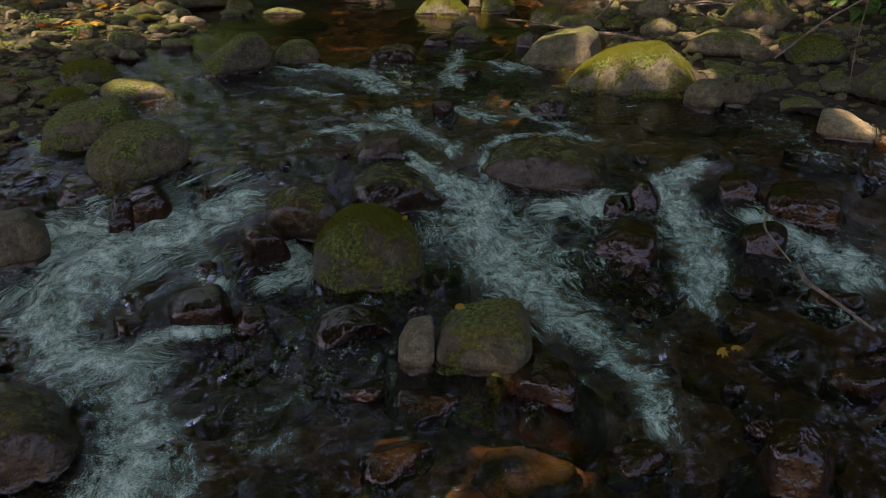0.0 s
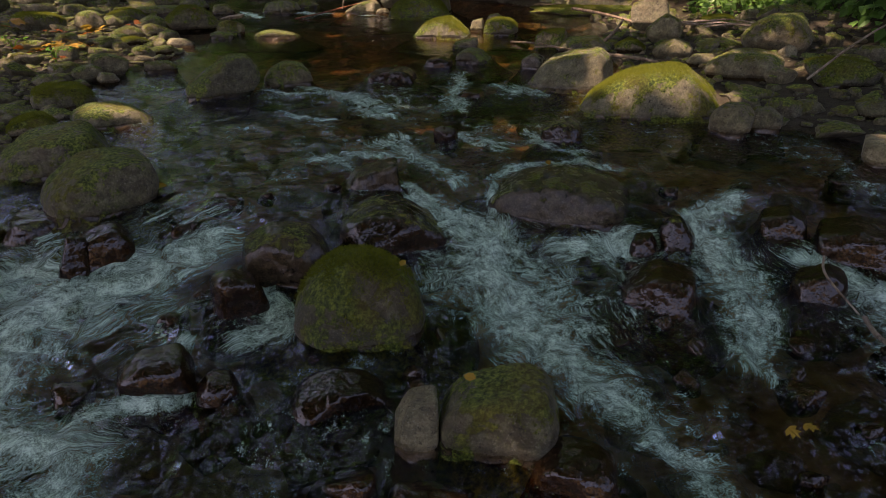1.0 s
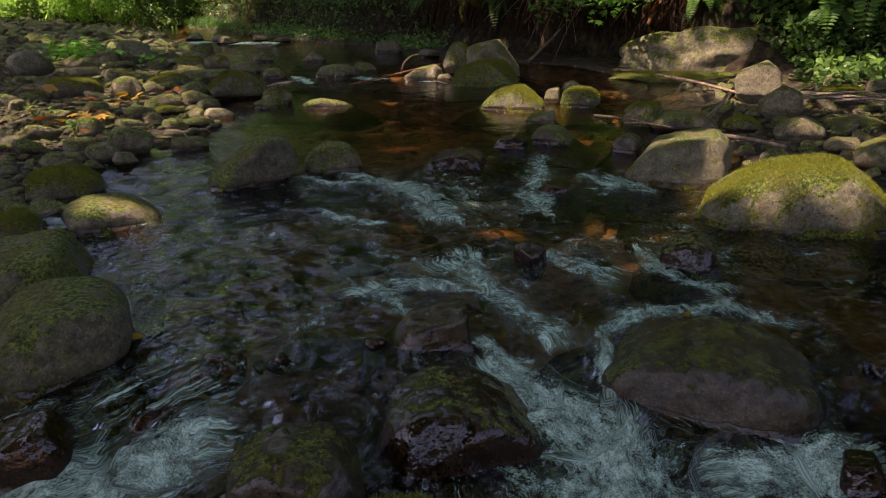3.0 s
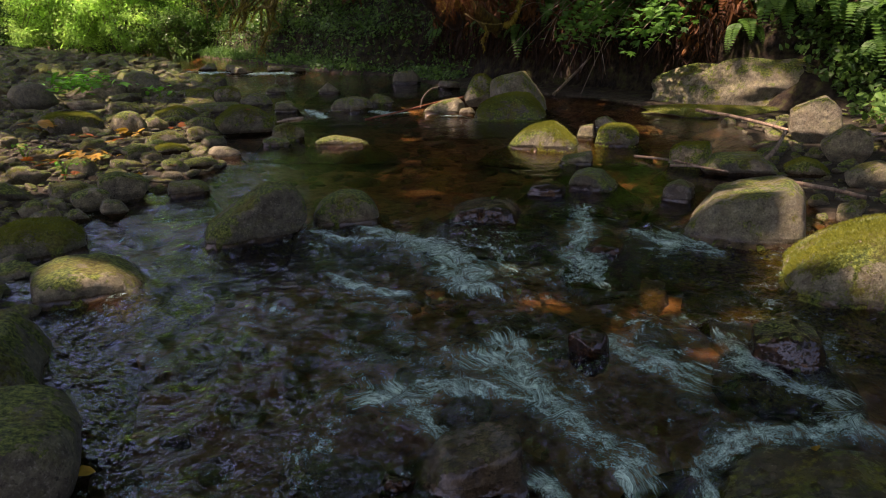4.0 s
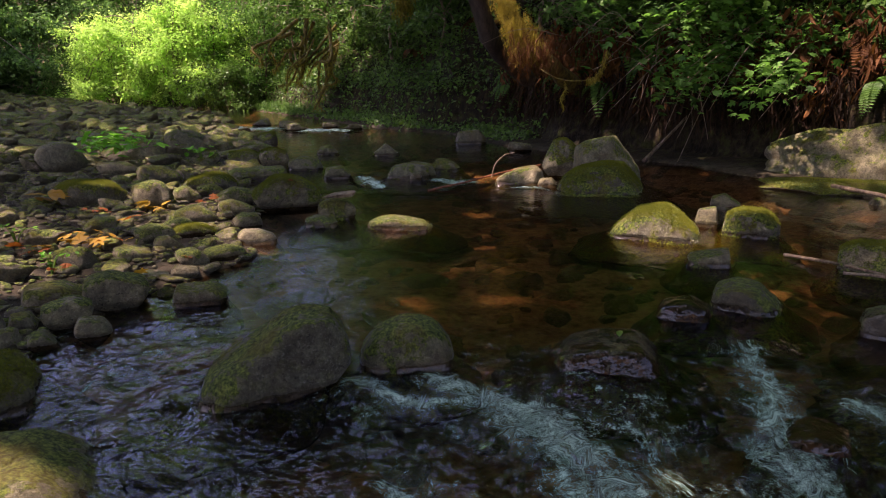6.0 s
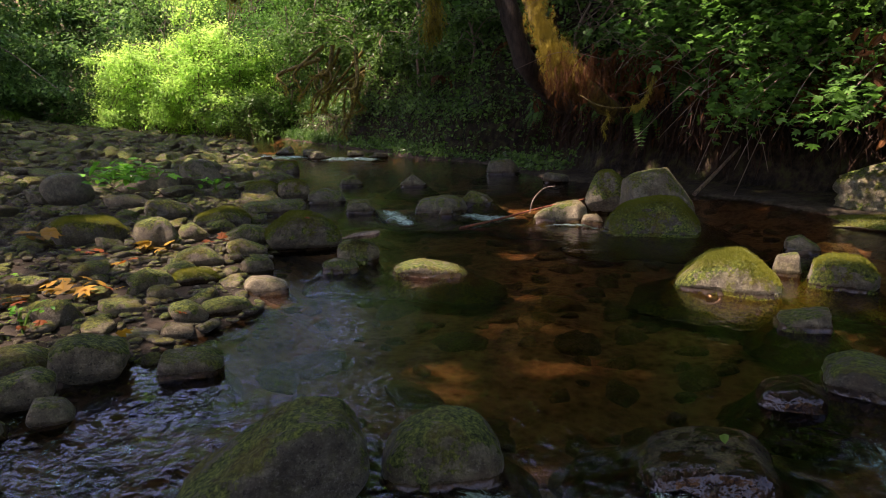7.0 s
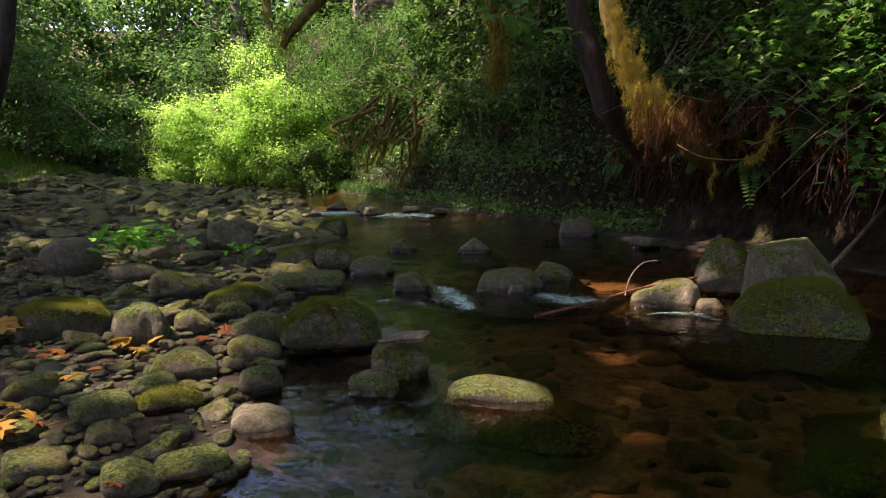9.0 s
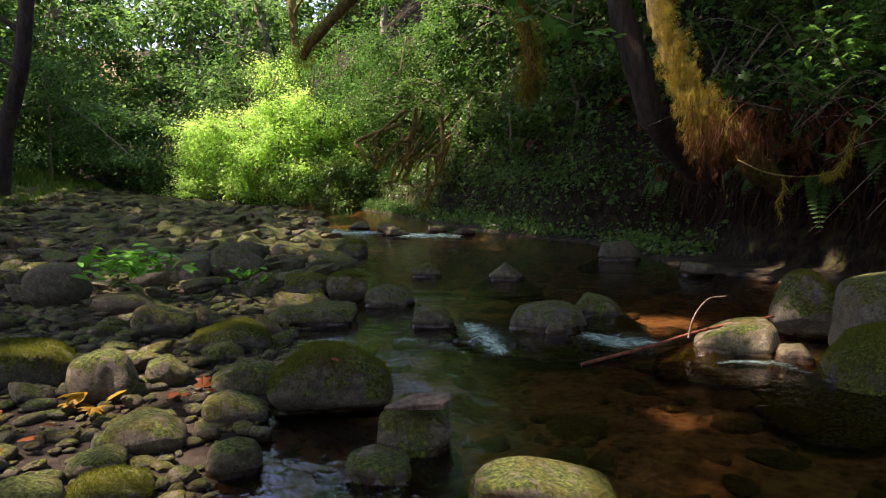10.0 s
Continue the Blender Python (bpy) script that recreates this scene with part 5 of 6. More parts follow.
def fern(x, y, z, n=9, scale=1.0, key="green", face=200, spread=140, label="green sword fern on the shaded bank"):
    e = thing("fern", label, "fern", "ferns of the bank", at=(x, y, z))
    for k in range(n):
        a = face + spread * (k / max(1, n - 1) - .5) + rng.uniform(-12, 12)
        share("frond", FRONDS[key, int(rng.integers(3))], pose(0, 0, 0, rng.uniform(-25, 15), rng.uniform(-10, 10), a) @ Matrix.Scale(scale * rng.uniform(.75, 1.15), 4), e)
    return e


def branch_leaves(points, n, size, shape, spread=.3, droop=.3):
    p = spline(points, 40)
    i = rng.integers(4, 40, n)
    where = p[i] + rng.normal(size=(n, 3)) * spread * np.array([1, 1, .5])
    return leaf_arrays(where, random_dirs(n, droop, .5), random_dirs(n) * .5 + np.array([0, 0, 1.0]), size * (.6 + .8 * rng.random(n)), shape)


def tree(name, base, top, r0, r1, crowns, leaves, size, material, bark, label, shape=OVAL, limbs=4, hollow=.45, keep=None):
    """Trunk, limbs to the crown's clumps, and a crown of many leaves. crowns: (x, y, z, rx, ry, rz)."""
    e = thing(name, label, "tree", "trees of the valley", at=base)
    b, t = np.array(base, float), np.array(top, float)
    bend = np.array([rng.uniform(-.4, .4), rng.uniform(-.4, .4), 0])
    mid = (b + t) / 2 + bend
    tube("trunk", [b * 0 - np.array([0, 0, .3]), mid - b, t - b], r0, r1, bark, e, 10, 20)
    cs = np.array(crowns, float)
    for k in range(min(limbs, len(cs))):
        c = cs[k, :3]
        start = mid + (t - mid) * rng.uniform(0, .8)
        tube("limb", [start - b, (start + c) / 2 - b + np.array([0, 0, .2]), c - b], r1 * .8, .015, bark, e, 6, 10)
    v, f = leaf_cloud(leaves, cs[:, :3], cs[:, 3:], size, shape, hollow)
    if keep is not None:
        nv = len(shape[0])
        mids = v.reshape(-1, nv, 3).mean(1)
        ok = keep(mids)
        v = v.reshape(-1, nv, 3)[ok].reshape(-1, 3)
        f = leaf_faces(shape, ok.sum())
    link_mesh("crown", v - b, f, material, e, smooth_shade=False)
    return e


def leaf_faces(shape, n):
    return (shape[1][None] + (np.arange(n) * len(shape[0]))[:, None, None]).reshape(-1, shape[1].shape[1])


# sun patches, cut as gaps in the unseen roof of leaves: x, y, radius
SUN_SPOTS = [(1.9, 6.9, 0.75), (1.35, 7.8, 0.63), (3.05, 5.1, 0.3), (3.2, 7.9, 0.63), (0.05, 10.8, 0.63), (0.9, 11.1, 0.4), (-1.3, 13.4, 0.63), (3.3, 13.4, 0.32), (3.0, 11.0, 0.63), (1.5, 12.8, 0.63), (-4.4, 10.6, 0.63), (-5.0, 11.3, 0.63), (-2.3, 10.7, 0.35), (-4.6, 8.4, 0.63), (-6, 9.5, 0.63), (-7.5, 14, 0.63), (-1.3, 13.6, 0.45), (0.1, 14.1, 0.42), (-2.2, 14.9, 0.4), (-0.5, 16.9, 0.61), (1.7, 15.4, 0.45), (2.6, 14.6, 0.4), (-8.5, 12, 0.7), (1.9, 15.9, 0.5), (1.2, 16.5, 0.45), (-2.8, 6.35, 0.3)]

# gaps that some leaves still veil
VEILED_SPOTS = [(-3.5, 9.9, .25), (-3.0, 6.3, .3), (.7, 6.5, .7), (1.15, 6.3, .5), (-1.2, 6.6, .18), (-.4, 6.75, .3), (-2.05, 8.95, .25), (-1.75, 12.3, .26), (-.3, 2.1, .5)]


def shades(mids):
    """Which leaves of the roof stay: all but those above the sunny spots, where only some tufts stay."""
    d = np.array(SUN_DIR)
    foot = mids - d * ((mids[:, 2] - 0.2) / d[2])[:, None]
    ok = np.ones(len(mids), bool)
    wob = .35 * noise2(foot[:, 0], foot[:, 1], 1.8)
    tuft = noise2(foot[:, 0], foot[:, 1], 4.2, 2, 7.0) > 0.14
    for x, y, r in SUN_SPOTS:
        ok &= (np.hypot(foot[:, 0] - x, foot[:, 1] - y) + wob > r) | (tuft & (r > .62) & (r < .74))
    veil = rng.random(len(mids)) < .16
    for x, y, r in VEILED_SPOTS:
        ok &= (np.hypot(foot[:, 0] - x, foot[:, 1] - y) + wob > r) | veil
    # thin leaves let flecks of sun through over both banks and over the pool
    fx, fy = foot[:, 0], foot[:, 1]
    shift = np.where(fy < 8.5, -.1, 0.0)
    over_bar, over_bank = fx < left_edge(fy) + shift, fx > right_edge(fy) - .2
    thick = np.ones(len(mids))
    cloudy = .5 + .5 * noise2(fx, fy, 1.3, 2, 3.0)
    thick = np.where(over_bar & (fy > 4.6), np.where(fx < left_edge(fy) - 7.5, .25, np.where(fy > 14.5, .34 + .42 * cloudy, .06 + .27 * cloudy)), thick)
    thick = np.where(over_bank & (fy > 5) & (fy < 13), np.where(fy > 10.5, .62, .35) + .35 * cloudy, thick)
    thick = np.where(over_bank & (fy >= 13), np.where(fy > 18, np.where(fx < -4, .90, .80), np.where((fy > 15) & (fx < 2), .84, .16 + .32 * cloudy)), thick)
    thick = np.where((fx > -1.4) & (fx < .9) & (fy > 1.2) & (fy < 2.7), .55, thick)
    ok &= rng.random(len(mids)) < thick
    ok &= ~(~over_bar & ~over_bank & (fy > 8.3) & (fy < 13) & (noise2(fx, fy, 1.7, 2, 5.0) > 0.62))
    open_far = ((foot[:, 1] > 28.2) & (foot[:, 0] < -7) & (foot[:, 0] > -24)) | ((foot[:, 0] < -18) & (foot[:, 1] > 20) & (noise2(foot[:, 0], foot[:, 1], .35, 2, 4.0) > -.12))
    # the sky stays open along the stream
    ragged = 1.5 + 1.5 * noise2(mids[:, 0], mids[:, 1], .55, 3, 2.0)
    along = (mids[:, 1] > 9.5) & (np.abs(mids[:, 0] + 1.8 + .45 * (mids[:, 1] - 10)) < ragged)
    return ok & ~open_far & ~along


# leaf roof above the stream: unseen tall trees, added on both banks for shade
def unseen_roof_tree(bx, by, cx, cy, z, n, lab):
    bz = float(land(bx, by))
    crowns = [(cx + rng.uniform(-3.4, 3.4), cy + rng.uniform(-3.4, 3.4), z + rng.uniform(-1.4, 1.4), rng.uniform(1.6, 2.6), rng.uniform(1.6, 2.6), rng.uniform(.5, .9)) for k in range(16)]
    tree("maple_tree", (bx, by, bz), ((bx * 2 + cx) / 3, (by * 2 + cy) / 3, z), .22, .09, crowns, n, .22, LEAF_MAPLE, BARK_MOSSY, lab, MAPLE, 6, .1, shades)


for bx, by, cx, cy, z in ((-12, 1, -6.5, 1, 9.5), (-14, 5, -9.8, 5.4, 15), (-11, 3, -1.5, 2.5, 9.5), (8, 7, -1.5, 8, 9.5), (-9, -5, -3, -4, 9.5), (-16, 6, -13.5, 6.5, 15), (-17, 10, -14, 10.4, 15),
                          (-14, 12, -8, 11, 15), (-17, 9, -13, 9, 15), (-18, 15, -13, 14.5, 15), (-16, 17, -9, 15.5, 15), (6, 18, -5, 13, 15), (4, 22, -4, 17, 15), (-18, 20, -11, 19, 15), (-20, 18, -14, 20, 15),
                          (8, -2, 3.5, -1, 9.5), (8.5, 4, 4, 4.5, 9.5), (9, 9.5, 5, 10, 9.5), (1, -9, .5, -6, 9.5), (-8, -6, -6, -2.5, 9.5), (6, 17, 3.5, 17.5, 8.2), (3, 22, .5, 20.5, 8.4), (8, 13, 5.5, 14, 8.2), (1, 26, -2.5, 24, 8.8), (-13, 2, -7.6, 2.2, 11), (-28, 15, -24.5, 16, 19.5), (-30, 21, -25.5, 20.5, 19.5), (-26, 11, -22, 12, 19.5), (-31, 24, -26, 24, 19.5)):
    unseen_roof_tree(bx, by, cx, cy, z, 11000, "tall unseen maple tree added to shade the stream")

# far trees that close the valley
for bx, by, h, w in ((-34, 27, 9, 4), (-30, 34, 11, 5), (-25, 40, 12, 5), (-17, 42, 13, 5), (-28, 22, 8, 4), (-10, 38, 13, 4), (-1, 35, 13, 4), (-39, 34, 10, 5), (-32, 18, 8, 4), (6, 30, 13, 4),
                     (-21, 47, 15, 6), (-34, 44, 13, 6), (-8, 47, 15, 6), (-42, 24, 9, 5), (-27, 31, 10, 4), (-22, 36, 10, 4), (-40, 14, 9, 5)):
    bz = float(land(bx, by))
    crowns = [(bx + rng.uniform(-w, w), by + rng.uniform(-w, w), bz + rng.uniform(.05, 1) * h, rng.uniform(1.1, 2.2), rng.uniform(1.1, 2.2), rng.uniform(.5, 1.0)) for k in range(24)]
    tree("alder_tree", (bx, by, bz), (bx + rng.uniform(-1, 1), by, bz + h), .20, .06, crowns, 9000, .25, LEAF_FAR, BARK_ALDER, "green alder tree in the far forest", OVAL, 6, .4)

for bx, by, h in ((-47, 33, 15), (-40, 41, 17), (-32, 48, 19), (-24, 51, 20), (-15, 53, 20), (-6, 52, 20), (-50, 22, 14), (-36, 38, 12), (-30, 43, 13), (-43, 29, 11), (-27, 47, 14)):
    bz = float(land(bx, by))
    crowns = [(bx + rng.uniform(-6, 6), by + rng.uniform(-3, 3), bz + rng.uniform(-.3, 1) * h, rng.uniform(1.6, 3), rng.uniform(1.6, 3), rng.uniform(.8, 1.4)) for k in range(34)]
    tree("maple_tree", (bx, by, bz), (bx, by, bz + h), .3, .1, crowns, 8000, .45, LEAF_FAR, BARK_ALDER, "tall forest tree closing the valley", OVAL, 6, .4)

# the sunlit bush where the stream bends, its leaf colour lightened for sun
def shrub(x, y, w, h, n, size, material, label, shape=OVAL, clumps=16):
    bz = float(land(x, y))
    crowns = [(x + rng.normal() * w * .32, y + rng.normal() * w * .22, bz + h * rng.uniform(.08, .85), w * rng.uniform(.12, .24), w * rng.uniform(.12, .24), h * rng.uniform(.07, .14)) for k in range(clumps)]
    return tree("shrub", (x, y, bz), (x, y, bz + h * .8), .05, .02, crowns, n, size, material, TWIG, label, shape, 8, .3)


for x, y, w, h, n, mat, lab in ((-18.3, 29.6, 2.6, 3.2, 9000, LEAF_SUN_TINT, "bright yellow green bush in full sun"), (-17.1, 29.6, 3.0, 4.3, 12000, LEAF_SUN_TINT, "tall bright bush in full sun"),
                                (-15.6, 29.9, 3.2, 4.6, 13000, LEAF_SUN_TINT, "bright ivy covered bush in full sun"), (-14.3, 30.4, 2.8, 4.2, 10000, LEAF_SUN_TINT, "bright leafy bush on the sunny slope"),
                                (-16.2, 30.5, 1.8, 6.2, 5000, LEAF_SUN_TINT, "tall thin bush in the sun"), (-14.8, 30.9, 1.6, 6.8, 5000, LEAF_MAPLE, "tall thin bush above the sunny slope"), (-19.5, 30.2, 1.7, 3.4, 5000, LEAF_SUN_TINT, "small bush at the edge of the sunny slope"), (-13.3, 29.4, 2.2, 2.2, 6000, LEAF_IVY, "low ivy covered bush at the foot of the slope"),
                                (-21.0, 31.0, 3.6, 4.4, 9000, LEAF_FAR, "rounded green bush in light shade"), (-15.6, 32.0, 4.5, 6.8, 9000, LEAF_MAPLE, "tall green bush above the sunny ones"),
                                (-12.6, 31.0, 3.4, 5.6, 10000, LEAF_MAPLE, "green bush on the bank"), (-15.2, 33.5, 5, 8, 9000, LEAF_MAPLE, "tall green bush behind the sunny ones"),
                                (-10.8, 30.0, 3.4, 5.0, 9000, LEAF_SHADE_TINT, "green ivy covered bush on the bank"), (-19.5, 34, 5, 7.5, 9000, LEAF_FAR, "tall green bush behind the sunny ones")):
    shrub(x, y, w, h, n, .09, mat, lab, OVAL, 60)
for x, y, w, h in ((-23.5, 27, 6, 5.0), (-24.5, 23, 5, 4.2), (-27, 30, 6, 6.5), (-22.5, 36, 6, 7), (-31, 24, 7, 6), (-22, 19.5, 4.5, 3.4), (-27, 19, 5, 5)):
    shrub(x, y, w, h, 9000, .14, LEAF_FAR, "blue green bush in the shade of the far forest", OVAL, 40)

# bushes that cover the steep bank, one above the other
for y in np.arange(14.0, 36.0, 1.45):
    for b, w, h, mat, lab in ((2.6, 2.4, 2.0, LEAF_IVY, "dark green bush on the steep bank"), (4.6, 3.2, 3.2, LEAF_SHADE_TINT, "shaded bush high on the steep bank"), (7.4, 4.2, 4.5, LEAF_SHADE_TINT, "understory tree above the steep bank")):
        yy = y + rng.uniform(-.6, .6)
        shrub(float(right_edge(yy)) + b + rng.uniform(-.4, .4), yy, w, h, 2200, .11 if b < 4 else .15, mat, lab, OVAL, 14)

# leaves that cover the steep bank
blanket("ivy", "dark green ivy and herbs hanging over the steep bank", "ivy", np.concatenate([bank_points(15000, 14.4, 20, 2.1, 4.5), bank_points(4500, 12.8, 14.6, 1.7, 4.5), bank_points(22000, 18.5, 32, 1.35, 4.5)]), .095, OVAL, LEAF_IVY)
blanket("ivy", "low herbs and ivy along the far water edge", "ivy", bank_points(11000, 18.5, 34, .25, 1.8), .09, OVAL, LEAF_IVY, .2)
blanket("undergrowth", "understory leaves on the steep bank", "undergrowth", bank_points(22000, 12.6, 36, 3.0, 12), .17, OVAL, LEAF_SHADE_TINT, 1.2)
blanket("undergrowth", "understory leaves above the boulder bank", "undergrowth", bank_points(9000, 5, 13.5, 3.2, 8), .14, OVAL, LEAF_SHADE_TINT, .6)
blanket("herbs", "bright green herbs at the water edge", "herbs", bank_points(2600, 21.5, 24.5, .5, 2.0), .13, BLADE, LEAF_FERN, .3, (0, 0, 1.6))
blanket("herbs", "leafy herbs beside the clay ledge", "herbs", bank_points(2600, 11.2, 13.6, 1.5, 3.6), .10, OVAL, LEAF_IVY, .4)
blanket("grass", "bright grass at the far water edge", "grass", bank_points(4500, 26, 32, .1, 1.8), .20, BLADE, LEAF_FERN, .2, (0, 0, 1.8))
n = 16000
ly = rng.uniform(12, 34, n)
lx = left_edge(ly) - rng.uniform(8.5, 16, n)
v, f = leaf_arrays(np.stack([lx, ly, land(lx, ly)], 1), random_dirs(n) * .5 + np.array([0, 0, 1.2]), random_dirs(n), .26 * (.5 + rng.random(n)), BLADE)
tagged(link_mesh("grass", v, f, LEAF_GRASS, smooth_shade=False), "green grass behind the gravel bar", "grass", kind="stuff")
n = 22000
ly = rng.uniform(14, 50, n)
lx = left_edge(ly) - rng.uniform(13, 34, n)
v, f = leaf_arrays(np.stack([lx, ly, land(lx, ly) + rng.random(n) ** 2 * 1.6], 1), random_dirs(n), random_dirs(n) * .6 + np.array([.4, -.4, 1]), .28 * (.5 + rng.random(n)), OVAL)
tagged(link_mesh("undergrowth", v, f, LEAF_FAR, smooth_shade=False), "undergrowth on the forest floor behind the gravel bar", "undergrowth", kind="stuff")

for k in range(44):
    y = rng.uniform(13.2, 21)
    x = float(right_edge(y)) + rng.uniform(1.35, 2.6)
    dead = k % 3 == 0
    fern(x, y, float(land(x, y)) + .1, 9, rng.uniform(.7, 1.15), "dead" if dead else "green", label="rusty dead fern on the shaded bank" if dead else "green sword fern on the shaded bank")

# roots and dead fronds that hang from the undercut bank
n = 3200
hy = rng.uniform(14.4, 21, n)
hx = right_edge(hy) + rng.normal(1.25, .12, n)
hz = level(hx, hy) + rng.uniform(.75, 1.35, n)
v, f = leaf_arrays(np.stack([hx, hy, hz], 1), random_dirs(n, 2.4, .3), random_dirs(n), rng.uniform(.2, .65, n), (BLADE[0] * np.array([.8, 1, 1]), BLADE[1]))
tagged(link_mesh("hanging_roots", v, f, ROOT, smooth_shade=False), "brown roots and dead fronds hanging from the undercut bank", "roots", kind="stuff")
bunches, n = 240, 22
hy = rng.uniform(14.2, 20.5, bunches)
spot = np.stack([right_edge(hy) + rng.normal(1.45, .22, bunches), hy, level(0, hy) + rng.uniform(.95, 2.1, bunches)], 1)
where = np.repeat(spot, n, axis=0) + rng.normal(size=(bunches * n, 3)) * np.array([.05, .05, .16])
v, f = leaf_arrays(where, random_dirs(bunches * n, 1.8, .4), random_dirs(bunches * n), np.repeat(rng.uniform(.07, .24, bunches), n) * rng.uniform(.4, 1.2, bunches * n), (OVAL[0] * np.array([.55, 1, 1]), OVAL[1]))
tagged(link_mesh("dead_fronds", v, f, LEAF_BRACKEN, smooth_shade=False), "rust brown dead fern fronds hanging down the bank", "dead fern", kind="stuff")

# leaning mossy tree over the pool
o = np.array([-1.0, 17.6, 1.0])
lean_tree = thing("leaning_tree", "leaning maple trunk wrapped in golden hanging moss", "tree", at=tuple(o))
tube("trunk", [np.array(p) - o for p in ((-0.5, 18.2, 1.2), (-1.2, 17.1, 1.75), (-1.6, 16.7, 2.15), (-1.84, 16.6, 2.6), (-2.0, 16.6, 3.0), (-2.16, 16.6, 3.6), (-2.4, 16.6, 6.5))], .15, .12, BARK_MOSSY, lean_tree, 14, 36, .5)
tube("trunk", [np.array(p) - o for p in ((-1.6, 18.4, 1.5), (-2.05, 17.3, 2.0), (-2.25, 17.0, 2.4), (-2.40, 16.9, 2.9), (-2.6, 16.9, 3.64), (-2.95, 16.8, 6.5))], .19, .14, BARK_DARK, lean_tree, 12, 24, .4)
line = spline([(-1.42, 16.55, 1.85), (-1.58, 16.5, 2.12), (-1.76, 16.45, 2.45), (-1.92, 16.45, 2.85), (-2.06, 16.45, 3.3), (-2.25, 16.45, 4.2)], 80)
# tufts of moss: each a small bunch of strands that hang from one spot of the bark
tufts, n = 900, 60
k = (rng.random(tufts) ** 1.3 * 79).astype(int)
spot = line[k] + rng.normal(size=(tufts, 3)) * np.array([.105, .07, .06]) * (1.2 - k / 130)[:, None]
where = np.repeat(spot, n, axis=0) + rng.normal(size=(tufts * n, 3)) * np.array([.022, .022, .03])
long = np.repeat(rng.uniform(.025, .075, tufts) * (1.35 - k / 90), n) * rng.uniform(.5, 1.2, tufts * n)
v, f = leaf_arrays(where, random_dirs(tufts * n, 2.2, .4), random_dirs(tufts * n), long, (BLADE[0] * np.array([.8, 1, 1]), BLADE[1]))
link_mesh("hanging_moss", v - o, f, MOSS, lean_tree, smooth_shade=False)
# rusty fringe below the moss
tufts, n = 150, 26
spot = np.stack([rng.normal(-1.42, .26, tufts), rng.normal(16.4, .14, tufts), rng.normal(1.88, .16, tufts)], 1)
where = np.repeat(spot, n, axis=0) + rng.normal(size=(tufts * n, 3)) * np.array([.012, .012, .06])
v, f = leaf_arrays(where, random_dirs(tufts * n, 2.6, .4), random_dirs(tufts * n), np.repeat(rng.uniform(.05, .16, tufts), n) * rng.uniform(.4, 1.3, tufts * n), (BLADE[0] * np.array([.9, 1, 1]), BLADE[1]))
link_mesh("dead_moss", v - o, f, LEAF_BRACKEN, lean_tree, smooth_shade=False)
# curled dead frond on the trunk
tube("curled_frond", [np.array(p) - o for p in ((-1.35, 16.3, 2.05), (-1.18, 16.2, 2.22), (-1.05, 16.2, 2.12), (-1.10, 16.2, 1.98), (-1.2, 16.2, 2.04))], .012, .005, LEAF_BRACKEN, lean_tree, 6, 20)

def mossy_branch(points, r, n, label, size=.10):
    o = np.array(points[0], float)
    e = thing("mossy_branch", label, "branch", "branches over the bank", at=tuple(o))
    tube("stem", np.array(points) - o, r, r * .5, BARK_MOSSY, e, 8, 16, .3)
    q = spline(points, 40)
    i = rng.integers(0, 40, n)
    v, f = leaf_arrays(q[i] + rng.normal(size=(n, 3)) * r * 1.1, random_dirs(n, 1.6, .4), random_dirs(n), size * (.4 + rng.random(n)), (BLADE[0] * np.array([1.6, 1, 1]), BLADE[1]))
    link_mesh("hanging_moss", v - o, f, MOSS, e, smooth_shade=False)


mossy_branch([(-7.0, 20.5, 5.6), (-7.9, 20.2, 4.9), (-8.7, 20.0, 4.1), (-8.9, 20.0, 3.8)], .14, 1800, "dark mossy branch reaching over the stream")
mossy_branch([(-4.6, 20.2, 5.2), (-4.5, 20.0, 4.3), (-4.3, 19.8, 3.4), (-4.4, 19.8, 2.9)], .09, 2200, "hanging branch draped in yellow moss", .16)
mossy_branch([(-1.25, 16.1, 1.62), (-1.0, 15.8, 1.48), (-.72, 15.6, 1.43), (-.45, 15.5, 1.45)], .010, 60, "thin bough sagging below the trunk", .03)
mossy_branch([(-.52, 15.5, 1.43), (-.42, 15.5, 1.46), (-.34, 15.5, 1.56), (-.24, 15.5, 1.85)], .016, 700, "upturned end of the bough with a clump of moss", .07)
mossy_branch([(-.86, 15.6, 1.42), (-.84, 15.55, 1.30), (-.90, 15.5, 1.18), (-.86, 15.5, 1.02)], .006, 160, "pale dead sprig hanging from the bough", .08)
for k in range(40):
    x, y, z = rng.uniform(-1.0, 1.4), rng.uniform(15.4, 16.4), rng.uniform(1.5, 3.2)
    dx = rng.uniform(.4, 1.3) * rng.choice([-1, 1])
    q = [(x, y, z), (x + dx * .5, y - .2, z + rng.uniform(.1, .35)), (x + dx, y - .4, z + rng.uniform(-.3, .2))]
    ob = tube("twig", np.array(q) - np.array(q[0]), .0055, .002, TWIG, None, 6, 14)
    ob.location = q[0]
    tagged(ob, "thin bare grey twig arching out of the bank", "twig", "twigs of the bank")
for k in range(7):
    y = rng.uniform(18.5, 23.5)
    x = float(right_edge(y)) + rng.uniform(2.0, 3.0)
    fern(x, y, float(land(x, y)) + .3, 9, .8, "dead", 200, 330, label="hanging clump of rusty dead fern on the bank")

